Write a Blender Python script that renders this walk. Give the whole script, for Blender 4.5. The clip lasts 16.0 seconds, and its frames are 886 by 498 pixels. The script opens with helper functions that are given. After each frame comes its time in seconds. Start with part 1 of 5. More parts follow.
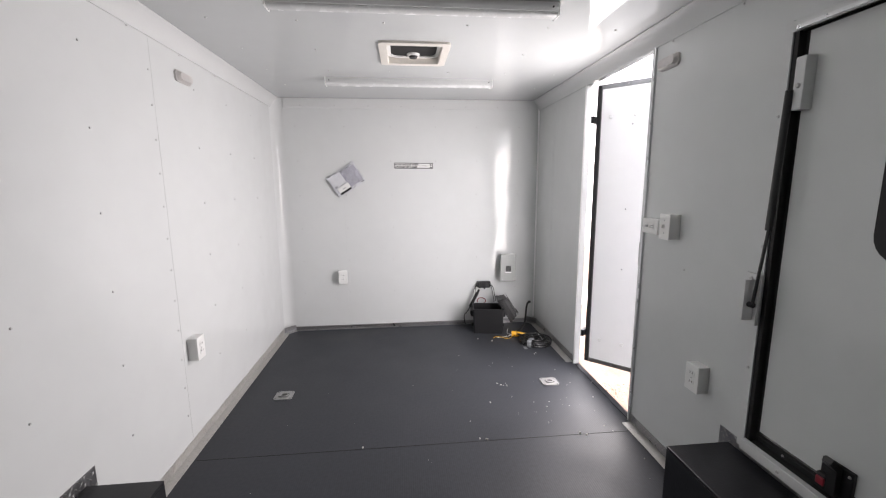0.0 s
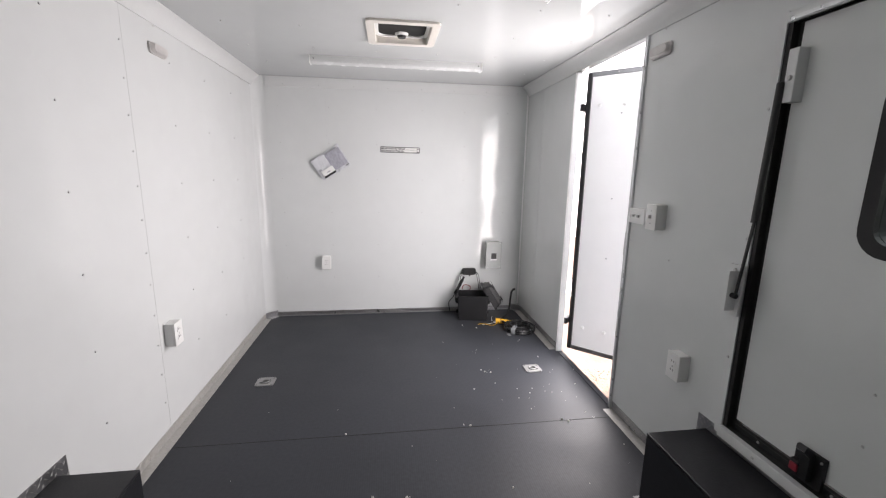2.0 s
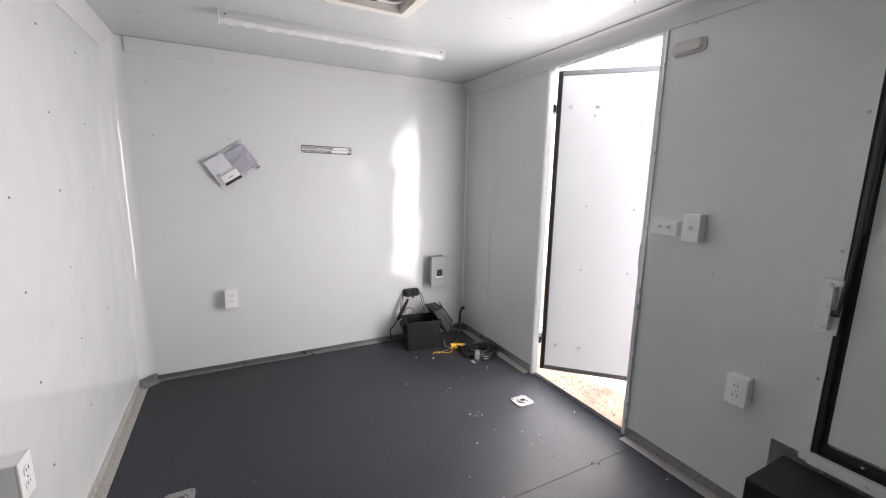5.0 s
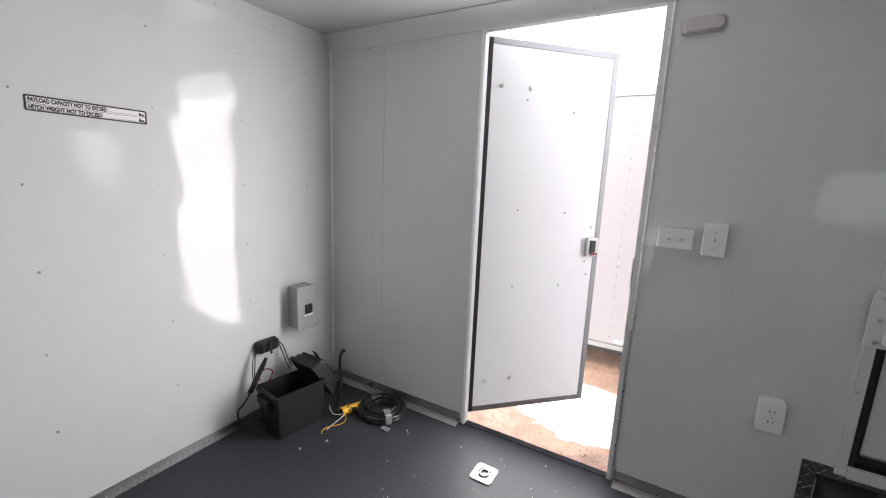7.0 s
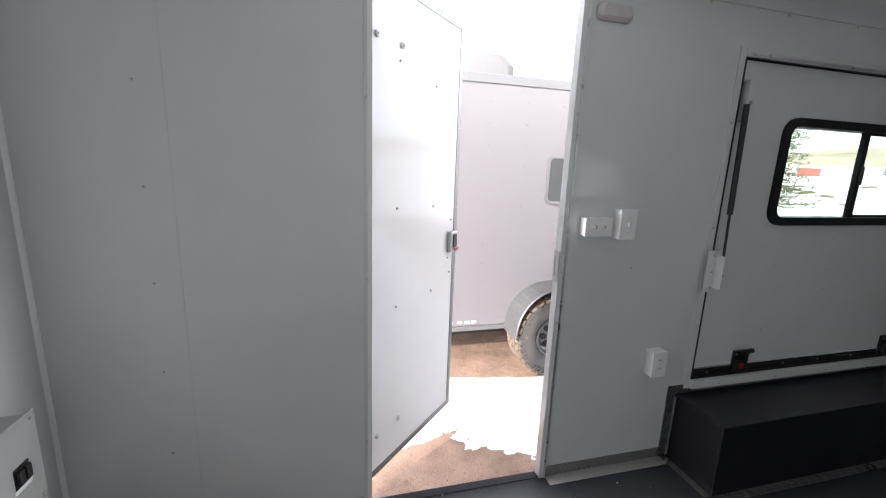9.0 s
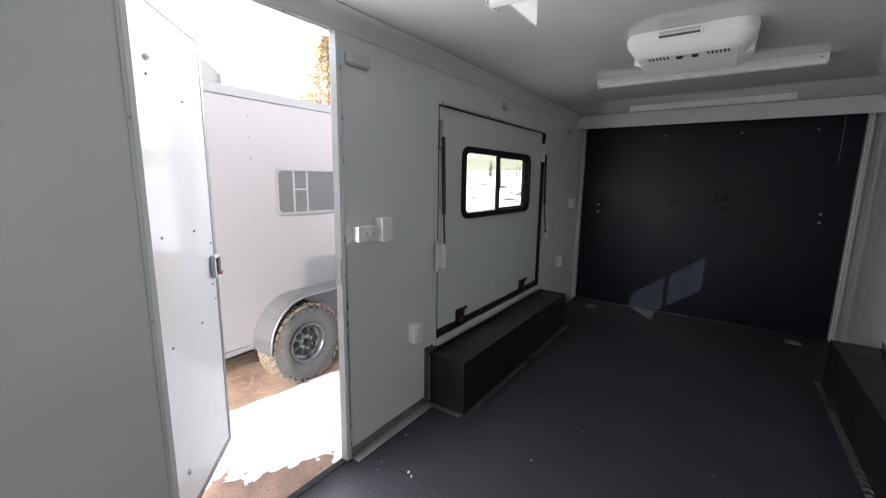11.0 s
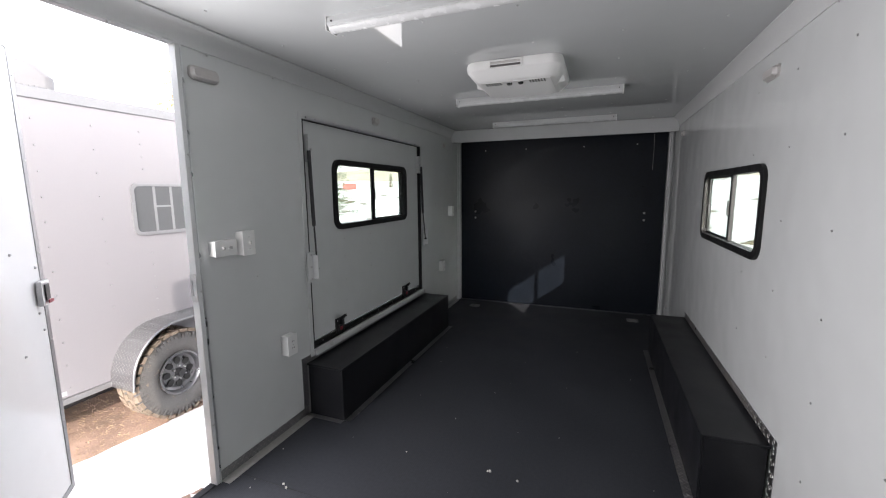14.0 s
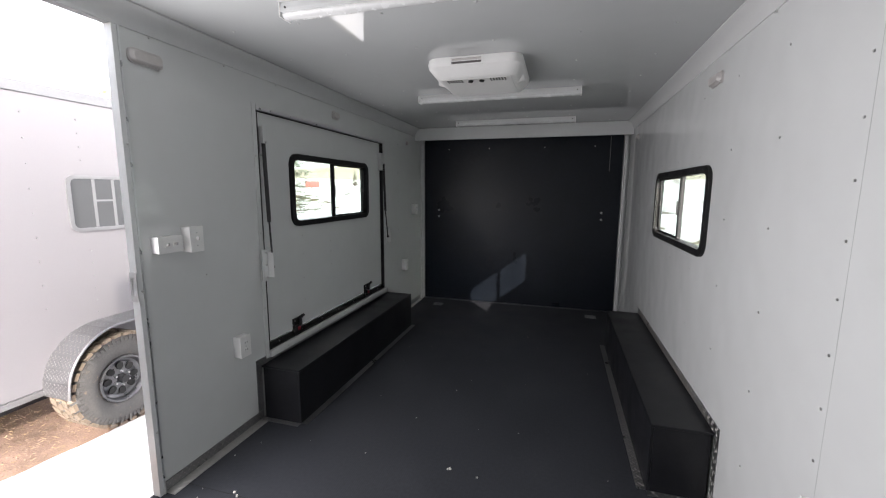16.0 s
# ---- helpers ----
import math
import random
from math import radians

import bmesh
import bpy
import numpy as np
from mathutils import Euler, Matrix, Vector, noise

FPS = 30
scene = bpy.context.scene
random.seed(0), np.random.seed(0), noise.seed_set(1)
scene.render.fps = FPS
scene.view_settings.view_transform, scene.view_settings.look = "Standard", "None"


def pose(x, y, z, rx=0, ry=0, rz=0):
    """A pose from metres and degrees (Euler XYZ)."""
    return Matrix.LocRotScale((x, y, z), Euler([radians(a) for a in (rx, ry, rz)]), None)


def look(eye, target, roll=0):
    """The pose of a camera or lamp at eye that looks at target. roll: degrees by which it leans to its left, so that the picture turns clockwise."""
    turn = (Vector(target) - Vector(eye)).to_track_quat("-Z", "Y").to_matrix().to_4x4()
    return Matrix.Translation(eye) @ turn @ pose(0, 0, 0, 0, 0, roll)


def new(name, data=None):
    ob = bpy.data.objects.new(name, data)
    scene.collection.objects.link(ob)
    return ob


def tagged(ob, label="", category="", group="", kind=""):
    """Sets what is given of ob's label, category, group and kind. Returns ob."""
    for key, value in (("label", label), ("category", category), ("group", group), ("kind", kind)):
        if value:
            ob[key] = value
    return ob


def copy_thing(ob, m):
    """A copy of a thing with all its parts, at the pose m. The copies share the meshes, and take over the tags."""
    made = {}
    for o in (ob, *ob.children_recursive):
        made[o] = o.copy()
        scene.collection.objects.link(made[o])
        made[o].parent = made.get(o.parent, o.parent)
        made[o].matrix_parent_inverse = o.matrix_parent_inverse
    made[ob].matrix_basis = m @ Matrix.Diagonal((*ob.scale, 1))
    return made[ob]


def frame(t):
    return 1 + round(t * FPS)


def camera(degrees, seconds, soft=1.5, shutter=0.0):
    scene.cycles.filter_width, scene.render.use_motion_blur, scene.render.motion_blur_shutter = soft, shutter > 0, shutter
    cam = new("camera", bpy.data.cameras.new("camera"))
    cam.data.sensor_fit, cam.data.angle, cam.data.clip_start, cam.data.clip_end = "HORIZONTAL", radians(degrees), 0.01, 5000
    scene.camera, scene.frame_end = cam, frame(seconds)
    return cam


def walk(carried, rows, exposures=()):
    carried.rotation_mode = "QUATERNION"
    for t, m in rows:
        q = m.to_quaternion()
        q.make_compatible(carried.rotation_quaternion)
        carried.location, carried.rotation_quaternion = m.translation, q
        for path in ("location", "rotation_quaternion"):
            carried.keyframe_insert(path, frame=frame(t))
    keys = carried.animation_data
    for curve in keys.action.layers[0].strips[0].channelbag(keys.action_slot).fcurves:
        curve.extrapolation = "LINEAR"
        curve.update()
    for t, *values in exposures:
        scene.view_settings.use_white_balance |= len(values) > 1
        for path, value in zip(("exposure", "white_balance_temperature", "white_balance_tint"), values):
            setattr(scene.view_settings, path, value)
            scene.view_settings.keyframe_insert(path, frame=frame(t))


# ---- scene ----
cam = camera(95.3, 16.0, soft=1.15)
PATH = [
    (0, (-0.129, -0.311, 1.372), (0.064, 1.654, 1.053), -0.4),
    (0.5, (-0.13, -0.305, 1.376), (0.064, 1.656, 1.036), -0.1),
    (1, (-0.132, -0.308, 1.376), (0.073, 1.65, 1.022), 0.2),
    (1.5, (-0.129, -0.302, 1.37), (0.099, 1.65, 1.002), 0.6),
    (2, (-0.138, -0.281, 1.37), (0.131, 1.663, 0.984), 0.9),
    (2.5, (-0.217, -0.235, 1.366), (0.112, 1.697, 0.967), 1.1),
    (3, (-0.356, -0.177, 1.364), (0.063, 1.737, 0.968), 1.1),
    (3.5, (-0.461, -0.082, 1.355), (0.067, 1.809, 0.97), 1.0),
    (3.7, (-0.479, -0.018, 1.366), (0.09, 1.862, 0.992), 0.9),
    (5.8, (-0.716, 0.884, 1.356), (0.517, 2.419, 1.007), 1.8),
    (6, (-0.68, 1.029, 1.376), (0.646, 2.485, 1.026), 2.0),
    (6.5, (-0.673, 1.337, 1.353), (0.854, 2.578, 0.994), 2.3),
    (7, (-0.693, 1.615, 1.363), (1.01, 2.599, 1.0), 2.4),
    (7.5, (-0.567, 1.898, 1.356), (1.286, 2.551, 0.98), 2.3),
    (8, (-0.433, 2.164, 1.358), (1.51, 2.446, 0.976), 2.3),
    (8.2, (-0.393, 2.28, 1.354), (1.565, 2.393, 0.961), 2.3),
    (10.3, (-0.157, 2.92, 1.4), (1.303, 1.599, 1.047), 1.1),
    (10.5, (-0.174, 2.963, 1.402), (1.184, 1.536, 1.055), 1.0),
    (11, (-0.273, 2.997, 1.415), (0.844, 1.373, 1.076), 0.8),
    (11.5, (-0.379, 3.014, 1.416), (0.543, 1.271, 1.082), 0.7),
    (12, (-0.457, 3.035, 1.412), (0.31, 1.216, 1.09), 0.5),
    (12.5, (-0.5, 3.046, 1.411), (0.183, 1.192, 1.103), 0.3),
    (13, (-0.522, 3.037, 1.41), (0.14, 1.173, 1.115), 0.0),
    (13.5, (-0.527, 3.017, 1.417), (0.156, 1.159, 1.13), -0.3),
    (14, (-0.527, 3.024, 1.413), (0.181, 1.175, 1.129), -0.5),
    (14.5, (-0.528, 3.034, 1.411), (0.179, 1.186, 1.124), -0.5),
    (15, (-0.532, 3.033, 1.406), (0.136, 1.171, 1.115), -0.3),
    (15.5, (-0.535, 3.007, 1.403), (0.058, 1.12, 1.108), 0.1),
    (16, (-0.546, 2.999, 1.398), (0.0, 1.096, 1.111), 0.3),
]
walk(cam, [(t, look(e, g, r)) for t, e, g, r in PATH], exposures=[(0.0, 2.86, 6650, 17), (3.5, 2.84, 6650, 17), (7.0, 2.55, 6600, 17), (8.0, 2.47, 6500, 16),
                    (10.5, 2.35, 6350, 14), (11.0, 2.35, 6350, 14), (12.5, 2.46, 6350, 14), (13.5, 2.52, 6400, 15), (16.0, 2.6, 6450, 15)])

# ---- world and sun ----
SUN_WAY = Vector((0.678, -1.0, -0.512)).normalized()
world = bpy.data.worlds.new("sky_world")
scene.world = world
world.use_nodes = True
wn = world.node_tree
sky = wn.nodes.new("ShaderNodeTexSky")
sky.sky_type = "NISHITA"
sky.sun_disc = False
sky.sun_elevation = math.asin(-SUN_WAY.z)
sky.sun_rotation = math.atan2(-SUN_WAY.x, -SUN_WAY.y)
sky.dust_density = 2.5
wn.nodes["Background"].inputs["Strength"].default_value = 0.2
haze = wn.nodes.new("ShaderNodeHueSaturation")
haze.inputs["Saturation"].default_value = 0.16
wn.links.new(sky.outputs["Color"], haze.inputs["Color"])
wn.links.new(haze.outputs["Color"], wn.nodes["Background"].inputs["Color"])
sun_data = bpy.data.lights.new("sun", "SUN")
sun_data.energy = 1.3
sun_data.angle = radians(0.55)
sun_data.color = (1.0, 0.925, 0.80)
sun = new("sun", sun_data)
sun.matrix_world = Matrix.Translation((-8, 12, 10)) @ SUN_WAY.to_track_quat("-Z", "Y").to_matrix().to_4x4()


def opening_light(name, at, turn, w, h, watts, color):
    """Daylight of the sky and the snow, standing in an opening and shining into the trailer."""
    d = bpy.data.lights.new(name, "AREA")
    d.shape, d.size, d.size_y, d.energy, d.color = "RECTANGLE", w, h, watts, color
    o = new(name, d)
    o.matrix_world = Matrix.Translation(at) @ Matrix.Rotation(turn, 4, "Z") @ Matrix.Rotation(math.pi / 2, 4, "X")
    return o


opening_light("hatch_window_daylight", (1.150, 0.11, 1.393), math.pi / 2, 1.0, 0.38, 0.7, (1.0, 0.99, 0.97))
opening_light("door_daylight", (1.150, 2.125, 1.0), math.pi / 2, 0.74, 1.72, 7.4, (1.0, 0.985, 0.97))


# ---- materials ----
def mat(name, color, rough=0.5, metal=0.0, spec=0.5, vary=0.06, scale=6.0, fine=60.0, bump=0.0, bump_scale=200.0,
        wave=0.0, wave_scale=2.0, rough_vary=0.08, dirt=None, dirt_at=0.62, coat=0.0):
    """A procedural surface: base colour varied at two scales, roughness variation, fine relief and a slow waviness."""
    m = bpy.data.materials.new(name)
    m.use_nodes = True
    nt = m.node_tree
    n, l = nt.nodes, nt.links
    b = n["Principled BSDF"]
    b.inputs["Metallic"].default_value = metal
    b.inputs["Specular IOR Level"].default_value = spec
    b.inputs["Coat Weight"].default_value = coat
    b.inputs["Coat Roughness"].default_value = 0.06
    tc = n.new("ShaderNodeTexCoord")
    big = n.new("ShaderNodeTexNoise")
    big.inputs["Scale"].default_value = scale
    big.inputs["Detail"].default_value = 4
    small = n.new("ShaderNodeTexNoise")
    small.inputs["Scale"].default_value = fine
    small.inputs["Detail"].default_value = 3
    for t in (big, small):
        l.new(tc.outputs["Object"], t.inputs["Vector"])
    add = n.new("ShaderNodeMath")
    add.operation = "ADD"
    l.new(big.outputs["Fac"], add.inputs[0])
    l.new(small.outputs["Fac"], add.inputs[1])
    mr = n.new("ShaderNodeMapRange")
    mr.inputs["From Min"].default_value, mr.inputs["From Max"].default_value = 0.6, 1.4
    mr.inputs["To Min"].default_value, mr.inputs["To Max"].default_value = 1 - vary, 1 + vary
    l.new(add.outputs[0], mr.inputs["Value"])
    mul = n.new("ShaderNodeVectorMath")
    mul.operation = "SCALE"
    mul.inputs[0].default_value = color[:3]
    l.new(mr.outputs[0], mul.inputs["Scale"])
    out = mul.outputs[0]
    if dirt:
        dn = n.new("ShaderNodeTexNoise")
        dn.inputs["Scale"].default_value = scale * 1.7
        dn.inputs["Detail"].default_value = 7
        dn.inputs["Roughness"].default_value = 0.65
        l.new(tc.outputs["Object"], dn.inputs["Vector"])
        ramp = n.new("ShaderNodeMapRange")
        ramp.inputs["From Min"].default_value, ramp.inputs["From Max"].default_value = dirt_at, dirt_at + 0.14
        l.new(dn.outputs["Fac"], ramp.inputs["Value"])
        mix = n.new("ShaderNodeMix")
        mix.data_type = "RGBA"
        l.new(ramp.outputs[0], mix.inputs["Factor"])
        l.new(out, mix.inputs["A"])
        mix.inputs["B"].default_value = (*dirt, 1)
        out = mix.outputs["Result"]
    l.new(out, b.inputs["Base Color"])
    rr = n.new("ShaderNodeMapRange")
    rr.inputs["From Min"].default_value, rr.inputs["From Max"].default_value = 0.3, 0.7
    rr.inputs["To Min"].default_value, rr.inputs["To Max"].default_value = max(0.02, rough - rough_vary), min(1, rough + rough_vary)
    l.new(big.outputs["Fac"], rr.inputs["Value"])
    l.new(rr.outputs[0], b.inputs["Roughness"])
    norm = None
    if bump:
        bn = n.new("ShaderNodeTexNoise")
        bn.inputs["Scale"].default_value = bump_scale
        bn.inputs["Detail"].default_value = 2
        l.new(tc.outputs["Object"], bn.inputs["Vector"])
        bp = n.new("ShaderNodeBump")
        bp.inputs["Strength"].default_value = bump
        bp.inputs["Distance"].default_value = 0.004
        l.new(bn.outputs["Fac"], bp.inputs["Height"])
        norm = bp
    if wave:
        bn = n.new("ShaderNodeTexNoise")
        bn.inputs["Scale"].default_value = wave_scale
        bn.inputs["Detail"].default_value = 1
        l.new(tc.outputs["Object"], bn.inputs["Vector"])
        bp = n.new("ShaderNodeBump")
        bp.inputs["Strength"].default_value = wave
        bp.inputs["Distance"].default_value = 0.03
        l.new(bn.outputs["Fac"], bp.inputs["Height"])
        if norm:
            l.new(norm.outputs[0], bp.inputs["Normal"])
        norm = bp
    if norm:
        l.new(norm.outputs[0], b.inputs["Normal"])
    return m


M_PANEL = mat("white_gloss_panel", (0.622, 0.637, 0.636), 0.07, spec=0.40, vary=0.02, scale=1.3, fine=9, wave=0.19, wave_scale=4.6, rough_vary=0.02)
# Wall panel white, darkened here to hold back the door light overhead.
M_CEIL = mat("dimmed_ceiling_panel", (0.492, 0.508, 0.508), 0.045, spec=0.46, vary=0.02, scale=1.3, fine=9, wave=0.08, wave_scale=1.2, rough_vary=0.02)
# Panel white lifted on the door leaf to stand in for bright snow light.
M_LEAF = mat("brightened_door_skin", (0.90, 0.90, 0.90), 0.09, vary=0.02, scale=1.3, fine=9, wave=0.12, wave_scale=1.4, rough_vary=0.03)
M_TRIM = mat("white_painted_trim", (0.625, 0.635, 0.635), 0.24, vary=0.02, scale=3, rough_vary=0.015)
M_ALU = mat("brushed_aluminium", (0.66, 0.67, 0.68), 0.32, metal=1.0, vary=0.06, scale=14, fine=120, bump=0.06, bump_scale=300)
M_TREAD = mat("worn_bright_treads", (0.38, 0.375, 0.37), 0.42, metal=1.0, vary=0.1, scale=9)
M_PLATE = mat("diamond_plate", (0.30, 0.30, 0.31), 0.34, metal=1.0, vary=0.12, scale=9, fine=70, bump=0.08, bump_scale=160, dirt=(0.20, 0.18, 0.16), dirt_at=0.64)
# Paler plate for foot trims, the doorway's reflected light put into its colour.
M_PALEPLATE = mat("pale_lit_plate", (0.50, 0.49, 0.47), 0.46, metal=0.75, vary=0.12, scale=9, fine=70, bump=0.08, bump_scale=160, dirt=(0.30, 0.27, 0.24), dirt_at=0.62)
M_BLACKPLATE = mat("dark_diamond_plate", (0.16, 0.16, 0.17), 0.32, metal=1.0, vary=0.12, scale=9, fine=70, bump=0.08, bump_scale=160)
M_BOX = mat("black_coated_wheel_box", (0.0108, 0.0113, 0.0138), 0.36, spec=0.34, vary=0.25, scale=4, fine=40, bump=0.1, bump_scale=120, dirt=(0.022, 0.02, 0.02), dirt_at=0.66)
M_RAMP = mat("black_ramp_coating", (0.0066, 0.0094, 0.0145), 0.34, spec=0.23, vary=0.25, scale=2.2, fine=30, bump=0.12, bump_scale=260, dirt=(0.012, 0.013, 0.017), dirt_at=0.6)
M_EDGE = mat("dull_door_edging", (0.26, 0.26, 0.265), 0.4, metal=0.9, vary=0.08, scale=14, fine=120, bump=0.06, bump_scale=300)
M_BLACK = mat("black_plastic", (0.010, 0.010, 0.011), 0.42, vary=0.2, scale=20, fine=150, bump=0.12, bump_scale=350)
M_RUBBER = mat("black_rubber", (0.012, 0.012, 0.012), 0.65, vary=0.2, scale=20, fine=150, bump=0.1)
M_FRAME = mat("black_window_frame", (0.012, 0.012, 0.013), 0.5, spec=0.3, vary=0.15, scale=12)
M_WHITEPL = mat("white_plastic", (0.78, 0.78, 0.77), 0.3, vary=0.01, scale=30, rough_vary=0.015)
M_GREYPL = mat("grey_lens_plastic", (0.50, 0.48, 0.47), 0.35, vary=0.05, scale=30)
M_STEEL = mat("zinc_steel", (0.50, 0.50, 0.50), 0.48, metal=1.0, vary=0.1, scale=30, bump=0.05)
M_ZINC = mat("dull_zinc_plate", (0.34, 0.34, 0.34), 0.55, metal=0.85, vary=0.12, scale=40, bump=0.06)
M_GREYBOX = mat("grey_enamel", (0.33, 0.345, 0.335), 0.4, vary=0.06, scale=20, bump=0.04)
M_GREYDK = mat("dark_slot", (0.10, 0.09, 0.09), 0.6)
M_STEELDK = mat("dull_steel", (0.22, 0.22, 0.22), 0.45, metal=1.0, vary=0.15, scale=30)
M_DARK = mat("dark_void", (0.01, 0.01, 0.01), 0.8, vary=0.1)


def floor_material():
    m = mat("ribbed_rubber_floor", (0.0320, 0.0343, 0.0408), 0.52, spec=0.27, vary=0.22, scale=2.2, fine=60, dirt=(0.042, 0.040, 0.042), dirt_at=0.68)
    nt = m.node_tree
    n, l = nt.nodes, nt.links
    tc = n.new("ShaderNodeTexCoord")
    wv = n.new("ShaderNodeTexWave")
    wv.bands_direction = "X"
    wv.inputs["Scale"].default_value = 31.0
    wv.inputs["Distortion"].default_value = 0.0
    bp = n.new("ShaderNodeBump")
    bp.inputs["Strength"].default_value = 0.08
    bp.inputs["Distance"].default_value = 0.0025
    l.new(tc.outputs["Object"], wv.inputs["Vector"])
    l.new(wv.outputs["Fac"], bp.inputs["Height"])
    l.new(bp.outputs[0], n["Principled BSDF"].inputs["Normal"])
    b = n["Principled BSDF"]
    base = b.inputs["Base Color"].links[0].from_socket
    worn = n.new("ShaderNodeMapRange")
    worn.inputs["To Min"].default_value, worn.inputs["To Max"].default_value = 0.97, 1.025
    l.new(wv.outputs["Fac"], worn.inputs["Value"])
    ribs = n.new("ShaderNodeVectorMath")
    ribs.operation = "SCALE"
    l.new(base, ribs.inputs[0])
    l.new(worn.outputs[0], ribs.inputs["Scale"])
    l.new(ribs.outputs[0], b.inputs["Base Color"])
    return m


M_FLOOR = floor_material()


def glass_material():
    m = bpy.data.materials.new("window_glass")
    m.use_nodes = True
    b = m.node_tree.nodes["Principled BSDF"]
    b.inputs["Base Color"].default_value = (0.45, 0.52, 0.475, 1)
    b.inputs["Roughness"].default_value = 0.0
    b.inputs["Transmission Weight"].default_value = 1.0
    b.inputs["IOR"].default_value = 1.45
    return m


M_GLASS = glass_material()


# ---- mesh helpers ----
def link(name, bm, material, parent=None, label="", smooth=False, clean=True):
    if clean:
        bmesh.ops.recalc_face_normals(bm, faces=bm.faces)
    me = bpy.data.meshes.new(name)
    bm.to_mesh(me)
    bm.free()
    me.materials.append(material)
    if smooth:
        for p in me.polygons:
            p.use_smooth = True
        me.set_sharp_from_angle(angle=radians(35))
    ob = new(name, me)
    if parent:
        ob.parent = parent
    if label:
        ob["label"] = label
    return ob


def part(name, bm, material, parent, label="", smooth=False):
    """Link a bmesh as one mesh object under a thing or a part."""
    return link(name, bm, material, parent, label, smooth)


def structure(name, bm, material, label, category, smooth=False):
    return tagged(link(name, bm, material, smooth=smooth), label, category, kind="structure")


def thing(name, label, category, group="", at=None):
    ob = new(name)
    ob.empty_display_size = 0.05
    if at is not None:
        ob.matrix_basis = at
    return tagged(ob, label, category, group)


def box(bm, x0, x1, y0, y1, z0, z1, bevel=0.0, seg=2):
    """Add a box to bm, its edges rounded by bevel."""
    xs, ys, zs = sorted((x0, x1)), sorted((y0, y1)), sorted((z0, z1))
    v = [bm.verts.new((x, y, z)) for z in zs for y in ys for x in xs]
    f = [bm.faces.new([v[i] for i in q]) for q in
         ((0, 2, 3, 1), (4, 5, 7, 6), (0, 1, 5, 4), (2, 6, 7, 3), (0, 4, 6, 2), (1, 3, 7, 5))]
    if bevel:
        edges = list({e for q in f for e in q.edges})
        bmesh.ops.bevel(bm, geom=edges, offset=bevel, segments=seg, profile=0.6, affect="EDGES", clamp_overlap=True)
    return bm


def bx(*a, **k):
    return box(bmesh.new(), *a, **k)


def boxes(*rows):
    bm = bmesh.new()
    for r in rows:
        box(bm, *r)
    return bm


def cyl(bm, p, q, r0, r1=None, seg=16, caps=True):
    """Add a round bar from p to q."""
    p, q = Vector(p), Vector(q)
    d = q - p
    m = Matrix.Translation((p + q) / 2) @ d.to_track_quat("Z", "Y").to_matrix().to_4x4()
    bmesh.ops.create_cone(bm, cap_ends=caps, segments=seg, radius1=r0, radius2=r0 if r1 is None else r1, depth=d.length, matrix=m)
    return bm


def rounded_rect(w, h, r, seg=6):
    """Outline points of a rounded rectangle, centred."""
    pts = []
    for cx, cy, a in ((w / 2 - r, h / 2 - r, 0), (-w / 2 + r, h / 2 - r, 90), (-w / 2 + r, -h / 2 + r, 180), (w / 2 - r, -h / 2 + r, 270)):
        for i in range(seg + 1):
            t = radians(a + 90 * i / seg)
            pts.append((cx + r * math.cos(t), cy + r * math.sin(t)))
    return pts


def slab(bm, outline, d0, d1, to3):
    """Extrude a closed outline from depth d0 to d1; to3(u, v, d) gives the place."""
    a = [bm.verts.new(to3(u, v, d0)) for u, v in outline]
    b = [bm.verts.new(to3(u, v, d1)) for u, v in outline]
    bm.faces.new(a[::-1])
    bm.faces.new(b)
    k = len(a)
    for i in range(k):
        bm.faces.new((a[i], a[(i + 1) % k], b[(i + 1) % k], b[i]))
    return bm


def ring(bm, outer, inner, d0, d1, to3):
    """A frame between two outlines of equal point count, from depth d0 to d1."""
    k = len(outer)
    o0, o1 = [bm.verts.new(to3(u, v, d0)) for u, v in outer], [bm.verts.new(to3(u, v, d1)) for u, v in outer]
    i0, i1 = [bm.verts.new(to3(u, v, d0)) for u, v in inner], [bm.verts.new(to3(u, v, d1)) for u, v in inner]
    for i in range(k):
        j = (i + 1) % k
        for q in ((o0[i], o0[j], o1[j], o1[i]), (i0[j], i0[i], i1[i], i1[j]), (o1[i], o1[j], i1[j], i1[i]), (o0[j], o0[i], i0[i], i0[j])):
            bm.faces.new(q)
    return bm


def tube(name, points, radius, material, parent=None, label="", res=4, cyclic=False):
    """A round cable through the points, as a mesh."""
    cu = bpy.data.curves.new(name, "CURVE")
    cu.dimensions = "3D"
    cu.bevel_depth, cu.bevel_resolution, cu.resolution_u = radius, res, 6
    cu.use_fill_caps = True
    sp = cu.splines.new("NURBS")
    sp.points.add(len(points) - 1)
    for pt, co in zip(sp.points, points):
        pt.co = (*co, 1)
    sp.use_endpoint_u, sp.order_u, sp.use_cyclic_u = not cyclic, 3, cyclic
    tmp = bpy.data.objects.new(name, cu)
    me = bpy.data.meshes.new_from_object(tmp)
    bpy.data.objects.remove(tmp)
    bpy.data.curves.remove(cu)
    me.materials.clear()
    me.materials.append(material)
    for p in me.polygons:
        p.use_smooth = True
    ob = new(name, me)
    if parent:
        ob.parent = parent
    if label:
        ob["label"] = label
    return ob


